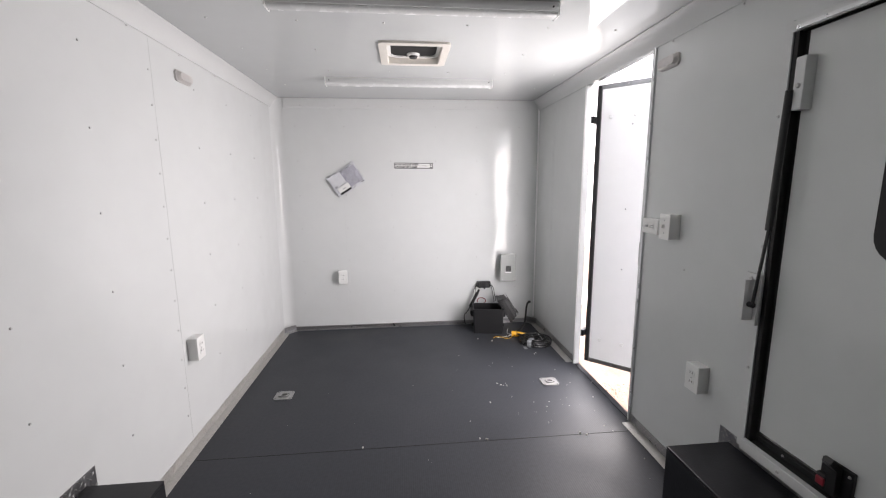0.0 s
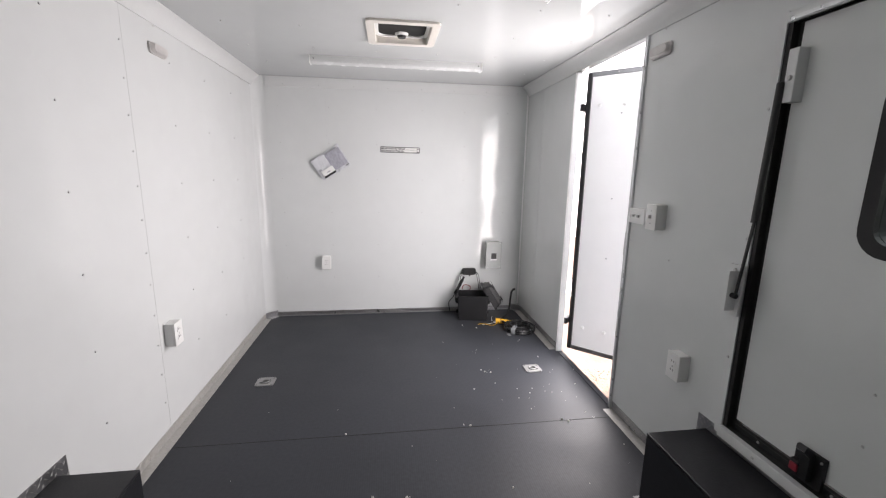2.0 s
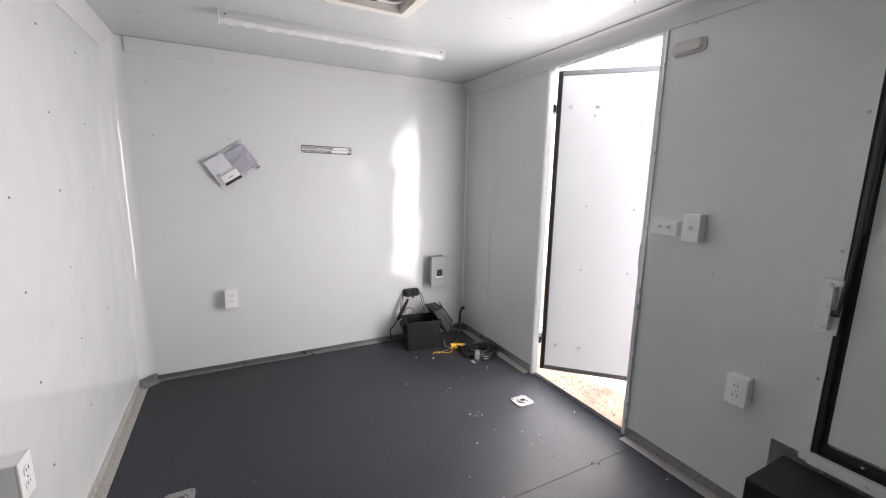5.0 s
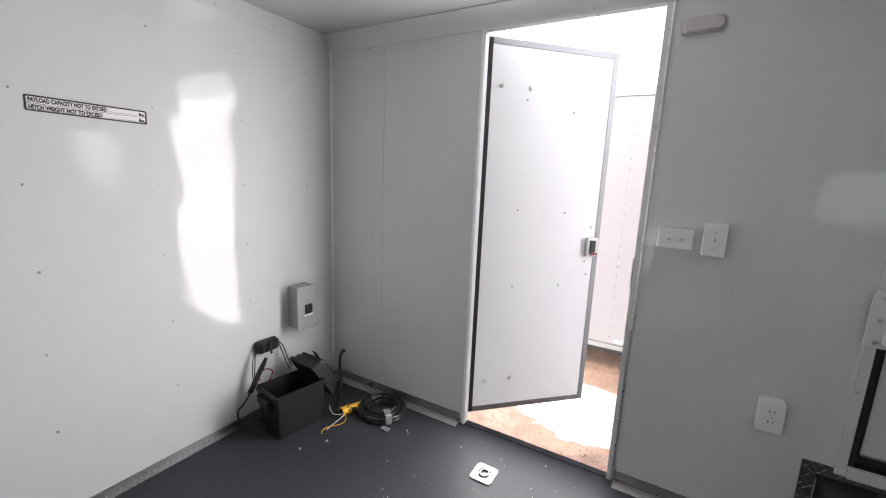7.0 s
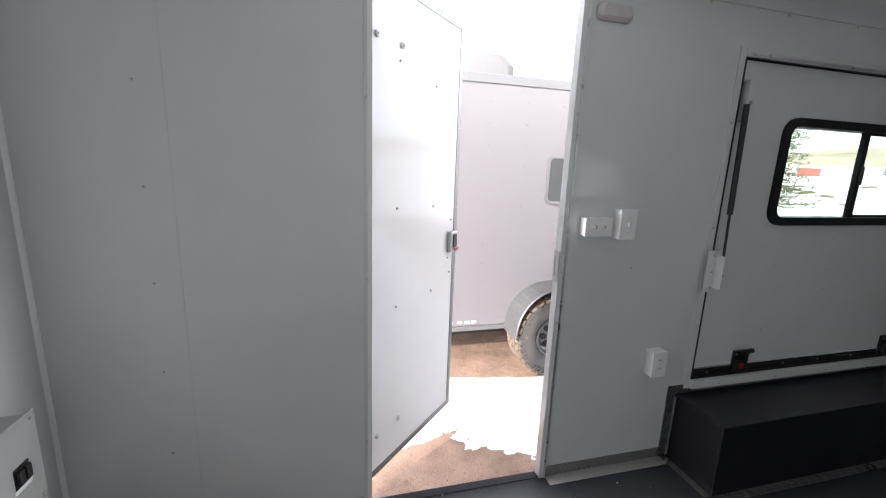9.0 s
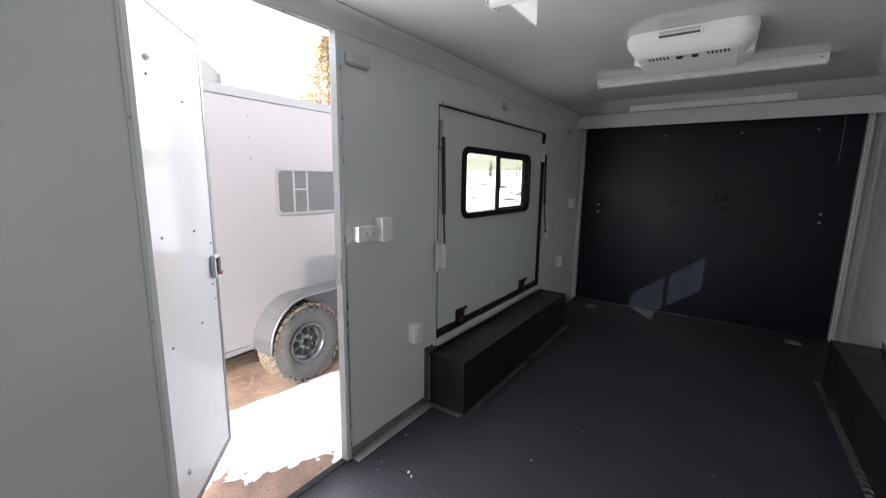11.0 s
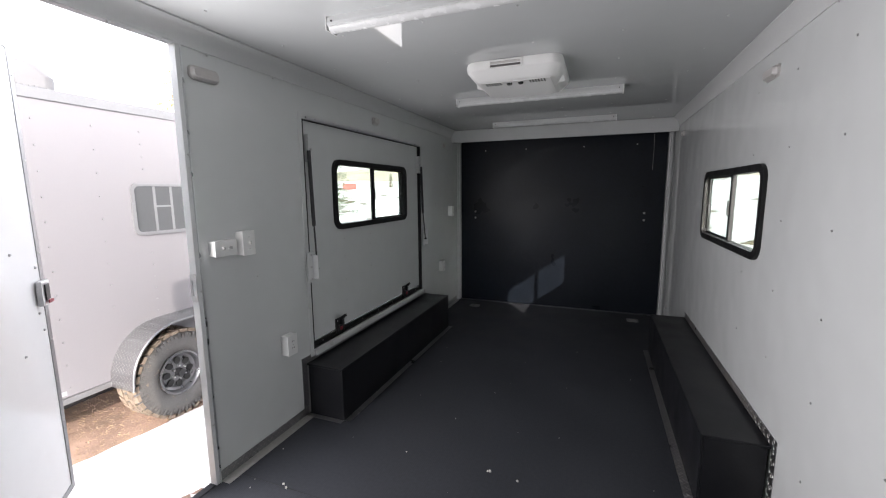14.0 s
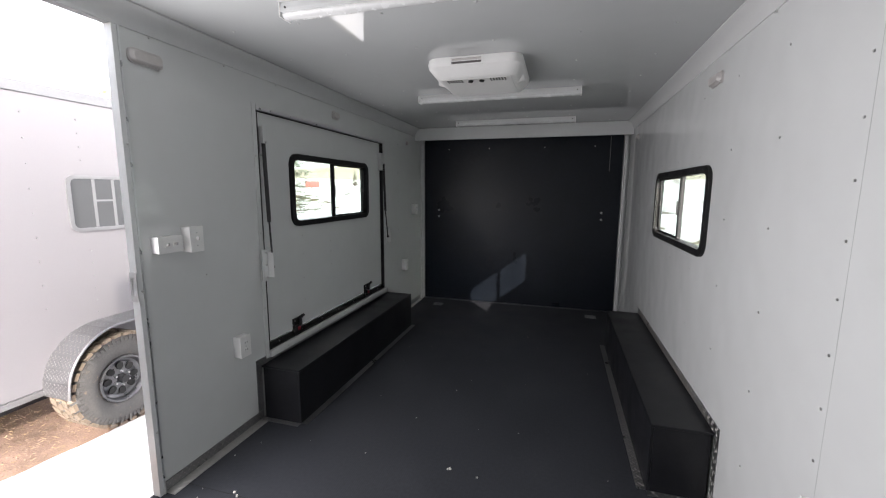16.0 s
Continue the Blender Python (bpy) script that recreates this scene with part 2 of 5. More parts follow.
def wall_with_holes(axis, a0, a1, z0, z1, d0, d1, holes):
    """A wall slab from d0 to d1 across axis ('x': the slab's normal is x), running a0..a1, with rectangular holes (a, b, z, z)."""
    bm = bmesh.new()
    cuts = sorted({a0, a1, *[h[0] for h in holes], *[h[1] for h in holes]})
    heights = sorted({z0, z1, *[h[2] for h in holes], *[h[3] for h in holes]})

    def solid(i, j):
        if not (0 <= i < len(cuts) - 1 and 0 <= j < len(heights) - 1):
            return False
        a, z = (cuts[i] + cuts[i + 1]) / 2, (heights[j] + heights[j + 1]) / 2
        return not any(h[0] < a < h[1] and h[2] < z < h[3] for h in holes)
    cache = {}

    def vert(i, j, d):
        k = (i, j, d)
        if k not in cache:
            a, z = cuts[i], heights[j]
            cache[k] = bm.verts.new((d, a, z) if axis == "x" else (a, d, z))
        return cache[k]
    for i in range(len(cuts) - 1):
        for j in range(len(heights) - 1):
            if not solid(i, j):
                continue
            for d in (d0, d1):
                bm.faces.new([vert(i, j, d), vert(i + 1, j, d), vert(i + 1, j + 1, d), vert(i, j + 1, d)])
            for (di, dj, p, q) in ((-1, 0, (i, j), (i, j + 1)), (1, 0, (i + 1, j), (i + 1, j + 1)), (0, -1, (i, j), (i + 1, j)), (0, 1, (i, j + 1), (i + 1, j + 1))):
                if not solid(i + di, j + dj):
                    bm.faces.new([vert(*p, d0), vert(*q, d0), vert(*q, d1), vert(*p, d1)])
    return bm


# ---- plan of the trailer (metres; x across, y towards the nose, z up from the floor) ----
XL, XR = -1.255, 1.16
YR, YF = -1.95, 3.505
H = 2.125
XC = (XL + XR) / 2
T = 0.032
GROUND = -0.675
DOOR = (1.75, 2.50, 0.0, 2.034)
HATCH = (-0.765, 0.985, 0.395, 1.86)
WIN_L = (-0.423, 0.717, 1.070, 1.525)
WIN_R = (-0.455, 0.675, 1.150, 1.637)
VENT = (-0.205, 0.115, 2.035, 2.375)

# ---- shell ----
floor = structure("floor", bx(XL - T, XR + T, YR - T, YF + T, -0.08, 0.0), M_FLOOR, "dark grey ribbed rubber floor with scattered crumbs", "floor")
wall_left = structure("wall_left", wall_with_holes("x", YR - T, YF + T, 0, H, XL - T, XL, [(WIN_L[0] + 0.024, WIN_L[1] - 0.024, WIN_L[2] + 0.022, WIN_L[3] - 0.022)]), M_PANEL, "glossy white panel wall with a small window", "wall")
wall_right = structure("wall_right", wall_with_holes("x", YR - T, YF + T, 0, H, XR, XR + T, [DOOR, HATCH]), M_PANEL, "glossy white panel wall with door and hatch openings", "wall")
wall_front = structure("wall_front", bx(XL, XR, YF, YF + T, 0, H), M_PANEL, "glossy white panel wall at the nose", "wall")
bm = bmesh.new()
box(bm, XL - T, VENT[0], YR - T, YF + T, H, H + 0.06)
box(bm, VENT[1], XR + T, YR - T, YF + T, H, H + 0.06)
box(bm, VENT[0], VENT[1], YR - T, VENT[2], H, H + 0.06)
box(bm, VENT[0], VENT[1], VENT[3], YF + T, H, H + 0.06)
bmesh.ops.remove_doubles(bm, verts=bm.verts, dist=1e-4)
ceiling = structure("ceiling", bm, M_CEIL, "glossy white ceiling panels, toned darker for dim light", "ceiling")

# rear: black ramp door between posts, under a header
wall_rear = structure("wall_rear", bx(XL, XR, YR - 0.06, YR - 0.015, 0, H), M_TRIM, "white rear wall frame behind the ramp door", "wall")
ramp = structure("door_2", bx(-1.195, 1.115, YR - 0.012, YR + 0.006, 0.006, 2.05, bevel=0.003), M_RAMP, "black coated rear ramp door, closed", "door")
for bxx in (0.927, -1.007):
    for bz in (1.153, 1.075):
        b = cyl(bmesh.new(), (bxx, YR + 0.006, bz), (bxx, YR + 0.014, bz), 0.013, 0.009, 12)
        part("bolt", b, M_STEEL, ramp, "bright round bolt head")
for bxx in (-0.9, -0.35, 0.3, 0.8):
    part("screw", cyl(bmesh.new(), (bxx, YR + 0.006, 1.90), (bxx, YR + 0.010, 1.90), 0.007, 0.005, 8), M_STEEL, ramp)
tube("ramp_cable", [(-1.06, YR + 0.02, 2.0), (-1.065, YR + 0.02, 1.85), (-1.06, YR + 0.018, 1.62)], 0.003, M_STEELDK, ramp, "thin steel ramp cable")
part("sill_strip", bx(-1.185, 1.105, YR + 0.008, YR + 0.05, 0.0, 0.006, bevel=0.002), M_BLACKPLATE, ramp, "worn metal strip along the ramp hinge")
structure("trim", bx(1.12, XR, YR - 0.015, YR + 0.05, 0, 2.0, bevel=0.006), M_TRIM, "white rear door post", "post")
structure("trim", bx(XL, -1.20, YR - 0.015, YR + 0.05, 0, 2.0, bevel=0.006), M_TRIM, "white rear door post with steps", "post")
structure("trim", bx(-1.232, -1.212, YR + 0.051, YR + 0.085, 0, 2.0, bevel=0.004), M_TRIM, "white post moulding", "post")
structure("trim", bx(1.13, 1.15, YR + 0.051, YR + 0.085, 0, 2.0, bevel=0.004), M_TRIM, "white post moulding", "post")
structure("trim", bx(XL + 0.002, XR - 0.002, -1.72, -1.69, 1.985, H - 0.001, bevel=0.006), M_TRIM, "white header board over the ramp door", "beam")
structure("trim", bx(XL + 0.03, XR - 0.03, YR + 0.008, -1.725, 2.02, 2.045), M_RAMP, "dark soffit behind the header board", "beam")


def prism(section, a0, a1, axis="y"):
    """A bar of the given section (two coordinates each) from a0 to a1."""
    put = (lambda u, v, d: (u, d, v)) if axis == "y" else ((lambda u, v, d: (d, u, v)) if axis == "x" else (lambda u, v, d: (u, v, d)))
    return slab(bmesh.new(), section, a0, a1, put)


def soft_cove(x, s):
    return [(x, H - 0.001), (x, H - 0.088), (x + s * 0.006, H - 0.088), (x + s * 0.012, H - 0.065), (x + s * 0.034, H - 0.024), (x + s * 0.060, H - 0.007), (x + s * 0.060, H - 0.001)]


structure("trim", prism(soft_cove(XL, 1), -1.689, YF), M_TRIM, "white coved trim between wall and ceiling", "trim", smooth=True)
structure("trim", prism(soft_cove(XR, -1), -1.689, YF), M_TRIM, "white coved trim between wall and ceiling", "trim", smooth=True)
structure("trim", bx(XL + 0.1, XR - 0.1, YF - 0.006, YF, H - 0.085, H - 0.001, bevel=0.002), M_TRIM, "white strip over the nose wall", "trim")
# rounded nose corners
r = 0.085
arc = [(XL + (r - r * math.cos(radians(a))), YF - r + r * math.sin(radians(a))) for a in range(0, 91, 9)]
structure("trim", prism([(XL, YF)] + arc[::-1], 0, H - 0.001, "z"), M_PANEL, "rounded glossy white corner panel", "trim", smooth=True)
bead = [(XR, YF)] + [(XR - 0.011 * math.cos(radians(a)), YF - 0.011 * math.sin(radians(a))) for a in range(0, 91, 15)]
structure("trim", prism(bead, 0.05, 2.07, "z"), mat("white_caulk", (0.86, 0.86, 0.86), 0.35), "thin bead of white caulk in the corner", "trim", smooth=True)

# panel joints: thin proud joint strips
structure("trim", bx(XL, XL + 0.0005, 1.7516, 1.7521, 0.06, H - 0.09), M_GREYBOX, "fine panel joint line", "trim")
structure("trim", bx(XR - 0.0015, XR, 3.10, 3.1015, 0.06, H - 0.09), M_TRIM, "fine panel joint line", "trim")
structure("trim", bx(-0.665, -0.6635, YF - 0.0015, YF, 0.06, H - 0.09), M_TRIM, "fine panel joint line", "trim")

# ---- diamond plate trims ----
def lozenges(bm, origin, u, v, n, lu, lv, pitch=0.026, size=0.72):
    """Raised treads on a plate: origin, along u, across v, out along n."""
    rows = max(1, round(lv / (0.022 * size)))
    k = int(lu / pitch)
    for j in range(rows):
        for i in range(k):
            c = origin + u * ((i + 0.5 + (0.5 if j % 2 else 0)) * lu / (k + 0.5)) + v * ((j + 0.5) * lv / rows)
            w = (u + v * (0.9 if (i + j) % 2 else -0.9)).normalized()
            p = w.cross(n).normalized()
            a = [bm.verts.new(c + w * 0.013 * size), bm.verts.new(c + p * 0.0036 * size), bm.verts.new(c - w * 0.013 * size), bm.verts.new(c - p * 0.0036 * size)]
            t = [bm.verts.new(c + w * 0.006 * size + n * 0.0018), bm.verts.new(c - w * 0.006 * size + n * 0.0018)]
            for q in ((a[0], a[1], t[0]), (a[1], a[2], t[1], t[0]), (a[2], a[3], t[1]), (a[3], a[0], t[0], t[1])):
                bm.faces.new(q)


def plate(bm, loz, origin, u, v, n, lu, lv, th=0.002):
    """A thin plate with treads: corner, two directions, outward normal."""
    o, u, v, n = Vector(origin), Vector(u).normalized(), Vector(v).normalized(), Vector(n).normalized()
    c = [o, o + u * lu, o + u * lu + v * lv, o + v * lv]
    lo = [bm.verts.new(p) for p in c]
    hi = [bm.verts.new(p + n * th) for p in c]
    bm.faces.new(lo[::-1])
    bm.faces.new(hi)
    for i in range(4):
        j = (i + 1) % 4
        bm.faces.new((lo[i], lo[j], hi[j], hi[i]))
    lozenges(loz, o + n * th, u, v, n, lu, lv)


def plate_trim(label, material, rows, foot=None):
    bm, loz = bmesh.new(), bmesh.new()
    plate(bm, loz, *rows[0])
    ob = structure("baseboard", bm, material, label, "trim")
    tagged(link("tread_pattern", loz, material if material is M_PALEPLATE else M_TREAD, ob), kind="stuff")
    bm, loz = bmesh.new(), bmesh.new()
    plate(bm, loz, *rows[1])
    leg = part("floor_leg", bm, foot or M_PALEPLATE, ob, "dark scuffed floor leg" if foot else "pale floor leg, lightened for doorway light")
    tagged(link("tread_pattern", loz, M_PALEPLATE, leg), kind="stuff")
    return ob


def angle_run(p, q, n, hv=0.05, hw=0.045):
    """Wall leg and floor leg of an angle along the floor from p to q, n pointing into the room."""
    p, q, n = Vector((*p, 0.0)), Vector((*q, 0.0)), Vector((*n, 0))
    u, up, l = (q - p).normalized(), Vector((0, 0, 1)), (q - p).length
    return [(p + up * 0.001, u, up, n, l, hv), (p + n * 0.002, u, n, up, l, hw)]


r = 0.085
plate_trim("bright diamond plate angle along the wall foot", M_PALEPLATE, angle_run((XL, 1.075), (XL, YF - r), (1, 0)))
plate_trim("diamond plate angle along the nose wall foot", M_PLATE, angle_run((XL + r, YF), (XR - r, YF), (0, -1), 0.03, 0.035), M_PLATE)
plate_trim("diamond plate corner piece at the wall foot", M_PLATE, angle_run((XL, YF - r), (XL + r, YF), (0.7071, -0.7071)), M_PLATE)
plate_trim("diamond plate corner piece at the wall foot", M_PLATE, angle_run((XR - r, YF), (XR, YF - r), (-0.7071, -0.7071)), M_PLATE)
plate_trim("scuffed diamond plate angle beside the side door", M_PLATE, angle_run((XR, YF - r), (XR, 2.53), (-1, 0), 0.05, 0.055))
plate_trim("scuffed diamond plate angle beside the side door", M_PLATE, angle_run((XR, 1.722), (XR, 1.062), (-1, 0), 0.05, 0.055))
plate_trim("diamond plate angle along the wall foot", M_PLATE, angle_run((XR, -0.84), (XR, YR + 0.09), (-1, 0), 0.05, 0.04))
plate_trim("diamond plate angle along the wall foot", M_PLATE, angle_run((XL, YR + 0.09), (XL, -0.805), (1, 0), 0.05, 0.04))

# ---- wheel boxes ----
BOXES = ((0.895, XR, -0.835, 1.058, -1), (XL, -0.998, -0.80, 1.072, 1))
for x0, x1, y0, y1, s in BOXES:
    wb = thing("wheel_box", "long black wheel well box against the wall with diamond plate edging", "wheel box", "wheel boxes", pose(x0, y0, 0))
    w, l, h = x1 - x0, y1 - y0, 0.335
    part("top_panel", bx(0, w, 0, l, h - 0.012, h, bevel=0.003), M_BOX, wb)
    inner = 0 if s < 0 else w
    part("side_panel", bx(inner, inner - s * 0.012, 0.0, l, 0, h - 0.013, bevel=0.002), M_BOX, wb)
    part("end_panel", bx(0.013, w - 0.013, l - 0.013, l - 0.001, 0, h - 0.013), M_BOX, wb)
    part("end_panel", bx(0.013, w - 0.013, 0.001, 0.013, 0, h - 0.013), M_BOX, wb)
    rows = angle_run((inner, 0.0), (inner, l), (s, 0), 0.012, 0.04)[1:]
    rows += angle_run((0, l), (w, l), (0, 1), 0.012, 0.035)[1:]
    wallx = w if s < 0 else 0
    rows += [(Vector((wallx, 0, h)), Vector((0, 1, 0)), Vector((0, 0, 1)), Vector((s, 0, 0)), l + 0.045, 0.045)]
    rows += [(Vector((wallx, l, 0.055)), Vector((0, 0, 1)), Vector((0, 1, 0)), Vector((s, 0, 0)), h - 0.055, 0.045)]
    bm, loz = bmesh.new(), bmesh.new()
    for row in rows:
        plate(bm, loz, *row)
    tr = part("plate_trim", bm, M_PLATE, wb, "diamond plate edging")
    tagged(link("tread_pattern", loz, M_TREAD, tr), kind="stuff")

# ---- side door ----
df = structure("door_frame", boxes((XR - 0.008, XR + T, DOOR[0] - 0.024, DOOR[0] + 0.002, 0, DOOR[3] + 0.0), (XR - 0.008, XR + T, DOOR[1] - 0.002, DOOR[1] + 0.024, 0, DOOR[3])),
               M_TRIM, "white door frame around the open side door", "door frame")
part("head", bx(XR - 0.008, XR + T, DOOR[0] - 0.024, DOOR[1] + 0.024, DOOR[3] + 0.001, DOOR[3] + 0.03, bevel=0.002), M_TRIM, df)
part("edge_strip", bx(XR - 0.012, XR - 0.0085, DOOR[1] + 0.001, DOOR[1] + 0.014, 0, DOOR[3]), M_WHITEPL, df, "bright white edge strip")
part("edge_strip", bx(XR - 0.012, XR - 0.0085, DOOR[0] - 0.025, DOOR[0] - 0.018, 0, DOOR[3]), M_ALU, df)
part("threshold", bx(XR - 0.004, XR + T + 0.002, DOOR[0] + 0.003, DOOR[1] - 0.003, -0.05, 0.003, bevel=0.0012), M_FLOOR, df, "rubber flooring carried over the sill")
sp = part("strike_plate", ring(bmesh.new(), rounded_rect(0.04, 0.13, 0.008), rounded_rect(0.018, 0.075, 0.004), 0.0, 0.004, lambda u, v, d: (XR + 0.012 + u, DOOR[0] + 0.003 + d, 0.985 + v)), M_STEEL, df, "bright steel strike plate")
for z in (0.31, 0.965, 1.58):
    for y in (DOOR[0] - 0.014, DOOR[1] + 0.017):
        part("screw", cyl(bmesh.new(), (XR - 0.008, y, z), (XR - 0.012, y, z), 0.006, 0.004, 8), M_STEEL, df)

LEAF_W, LEAF_H = 0.765, 2.036
hinge = Vector((1.262, 2.546, 0.008))
free = Vector((1.782, 2.036, 0.008))
ang = math.atan2(free.y - hinge.y, free.x - hinge.x)
leaf = tagged(new("door_1"), "white panelled side door with aluminium edging, standing half open", "door", kind="structure")
leaf.matrix_basis = Matrix.Translation(hinge) @ Matrix.Rotation(ang, 4, "Z")
TH = 0.035
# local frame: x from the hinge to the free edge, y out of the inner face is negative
part("panel", bx(0.03, LEAF_W - 0.03, -TH / 2 + 0.003, TH / 2 - 0.003, 0.03, LEAF_H - 0.03), M_LEAF, leaf, "glossy white door panel, brightened for snow light")
for a in ((0, 0.032, -TH / 2, TH / 2, 0, LEAF_H), (LEAF_W - 0.032, LEAF_W, -TH / 2, TH / 2, 0, LEAF_H), (0.0325, LEAF_W - 0.0325, -TH / 2, TH / 2, 0, 0.032), (0.0325, LEAF_W - 0.0325, -TH / 2, TH / 2, LEAF_H - 0.032, LEAF_H)):
    part("edge_frame", bx(*a, bevel=0.002), M_EDGE, leaf, "grey aluminium edging")
# Seal widened over the edging, its extra black standing for the jamb's shade.
part("gasket", bx(0.002, 0.028, -TH / 2 - 0.012, -TH / 2 - 0.0005, 0.01, LEAF_H - 0.01), M_RUBBER, leaf)
part("flange", bx(LEAF_W + 0.0005, LEAF_W + 0.006, TH / 2 - 0.004, TH / 2 + 0.03, 0.16, 1.72, bevel=0.002), M_TRIM, leaf)
for z in (0.235, 1.80):
    hg = part("hinge", bx(-0.028, -0.0005, -0.069, TH / 2, z - 0.024, z + 0.024, bevel=0.003), M_BLACK, leaf, "black strap hinge bridging the gap to the wall")
    part("pin", cyl(bmesh.new(), (-0.012, TH / 2 + 0.006, z - 0.03), (-0.012, TH / 2 + 0.006, z + 0.03), 0.006, None, 10), M_STEEL, hg)
YI = -TH / 2 - 0.001
lt = part("latch_case", bx(LEAF_W - 0.095, LEAF_W - 0.02, YI - 0.022, YI, 0.92, 1.03, bevel=0.006), M_STEEL, leaf, "steel inner latch")
part("paddle", bx(LEAF_W - 0.076, LEAF_W - 0.04, YI - 0.028, YI - 0.0225, 0.945, 1.015, bevel=0.002), M_BLACK, lt)
part("release_tab", bx(LEAF_W - 0.07, LEAF_W - 0.03, YI - 0.034, YI - 0.0285, 0.93, 0.944, bevel=0.002), mat("red_plastic", (0.27, 0.02, 0.035), 0.4), lt, "red release tab")
for u, z in ((0.094, 1.814), (0.254, 1.814), (0.105, 0.19), (0.262, 0.19)):
    d = bmesh.new()
    cyl(d, (u, YI + 0.003, z), (u, YI - 0.006, z), 0.013, 0.011, 14)
    cyl(d, (u, YI - 0.006, z), (u, YI - 0.010, z), 0.006, 0.004, 8)
    part("bolt", d, M_WHITEPL, leaf, "white washer head bolt")
for u, z in ((0.24, 1.755), (0.52, 1.71), (0.23, 1.18), (0.52, 1.17), (0.23, 0.75), (0.52, 0.75), (0.70, 1.09), (0.68, 0.89), (0.70, 0.81)):
    part("screw", cyl(bmesh.new(), (u, YI + 0.003, z), (u, YI - 0.003, z), 0.006, 0.004, 8), M_STEEL, leaf)
for u in (0.016, LEAF_W - 0.016):
    for z in (0.35, 0.75, 1.15, 1.55, 1.9):
        part("screw", cyl(bmesh.new(), (u, YI + 0.002, z), (u, YI - 0.003, z), 0.005, 0.003, 8), M_STEEL, leaf)
for u in (0.2, 0.55):
    for z in (0.016, LEAF_H - 0.016):
        part("screw", cyl(bmesh.new(), (u, YI + 0.002, z), (u, YI - 0.003, z), 0.005, 0.003, 8), M_STEEL, leaf)


# ---- sliding windows ----
def slider(name, label, xin, s, y0, y1, z0, z1, depth):
    """A black framed slider in a wall or panel whose inner face is xin; s points into the room."""
    cy, cz, w, h = (y0 + y1) / 2, (z0 + z1) / 2, y1 - y0, z1 - z0
    wi = tagged(new(name), label, "window", kind="structure")
    wi.matrix_basis = pose(xin, cy, cz)
    to3 = lambda u, v, d: (s * d, u, v)
    part("window_frame", ring(bmesh.new(), rounded_rect(w, h, 0.075), rounded_rect(w - 0.075, h - 0.075, 0.045), 0.0, 0.018, to3), M_FRAME, wi, "black rounded clamp frame")
    part("window_liner", ring(bmesh.new(), rounded_rect(w - 0.054, h - 0.054, 0.06), rounded_rect(w - 0.076, h - 0.076, 0.045), -depth, -0.001, to3), M_FRAME, wi)
    part("centre_bar", bx(-s * 0.03, -s * 0.006, -0.016, 0.016, -h / 2 + 0.035, h / 2 - 0.035, bevel=0.003), M_FRAME, wi)
    part("sash_rail", bx(-s * 0.022, -s * 0.012, -w / 2 + 0.036, -0.0165, -h / 2 + 0.036, -h / 2 + 0.05), M_FRAME, wi)
    part("sash_rail", bx(-s * 0.022, -s * 0.012, -w / 2 + 0.036, -0.0165, h / 2 - 0.05, h / 2 - 0.036), M_FRAME, wi)
    part("sash_stile", bx(-s * 0.024, -s * 0.012, -w / 2 + 0.036, -w / 2 + 0.052, -h / 2 + 0.05, h / 2 - 0.05), M_FRAME, wi)
    part("catch", bx(-s * 0.012, s * 0.002, -w / 2 + 0.06, -w / 2 + 0.085, -0.008, 0.008, bevel=0.002), M_BLACK, wi, "small black catch")
    part("pull", bx(-s * 0.005, s * 0.006, -0.008, 0.008, -0.045, 0.045, bevel=0.003), M_BLACK, wi)
    for a, b, dd in ((-w / 2 + 0.036, -0.002, 0.018), (0.002, w / 2 - 0.036, 0.028)):
        g = part("pane", bx(-s * (dd + 0.002), -s * dd, a, b, -h / 2 + 0.036, h / 2 - 0.036), M_GLASS, wi, "clear glass pane")
        g.visible_shadow = False
    sc = cyl(bmesh.new(), (s * 0.017, 0, 0), (s * 0.0195, 0, 0), 0.0055, 0.004, 8)
    sm = None
    for k in range(9):
        for zz in (-h / 2 + 0.018, h / 2 - 0.018):
            u = (k - 4) * (w - 0.2) / 8
            if sm is None:
                o = part("screw", sc, M_BLACK, wi)
                sm = o.data
            else:
                o = new("screw", sm)
                o.parent = wi
            o.location = (0, u, zz)
    return wi


slider("window_1", "black framed sliding window in the white side wall", XL, 1, WIN_L[0], WIN_L[1] + 0.005, WIN_L[2] - 0.005, WIN_L[3] + 0.005, T)

# ---- hatch in the door-side wall ----
HY0, HY1, HZ0, HZ1 = HATCH
hf = structure("hatch_frame", boxes((XR - 0.005, XR + 0.02, HY0 - 0.03, HY0 + 0.0, HZ0 - 0.035, HZ1 + 0.03), (XR - 0.005, XR + 0.02, HY1, HY1 + 0.03, HZ0 - 0.035, HZ1 + 0.03)),
               M_TRIM, "white aluminium frame around the closed serving hatch", "hatch frame")
part("head", bx(XR - 0.008, XR + 0.02, HY0 + 0.0005, HY1 - 0.0005, HZ1 - 0.008, HZ1 + 0.026, bevel=0.002), M_TRIM, hf)
part("lip", bx(XR - 0.016, XR - 0.0085, HY0 + 0.02, HY1 - 0.02, HZ1 - 0.006, HZ1 + 0.006), M_ALU, hf)
part("sill", bx(XR - 0.022, XR + 0.02, HY0 + 0.0005, HY1 - 0.0005, HZ0 - 0.034, HZ0 + 0.006, bevel=0.003), M_TRIM, hf)
for z in (0.68, 1.14, 1.59):
    for y in (HY0 - 0.018, HY1 + 0.018):
        part("screw", cyl(bmesh.new(), (XR - 0.005, y, z), (XR - 0.009, y, z), 0.006, 0.004, 8), M_STEEL, hf)
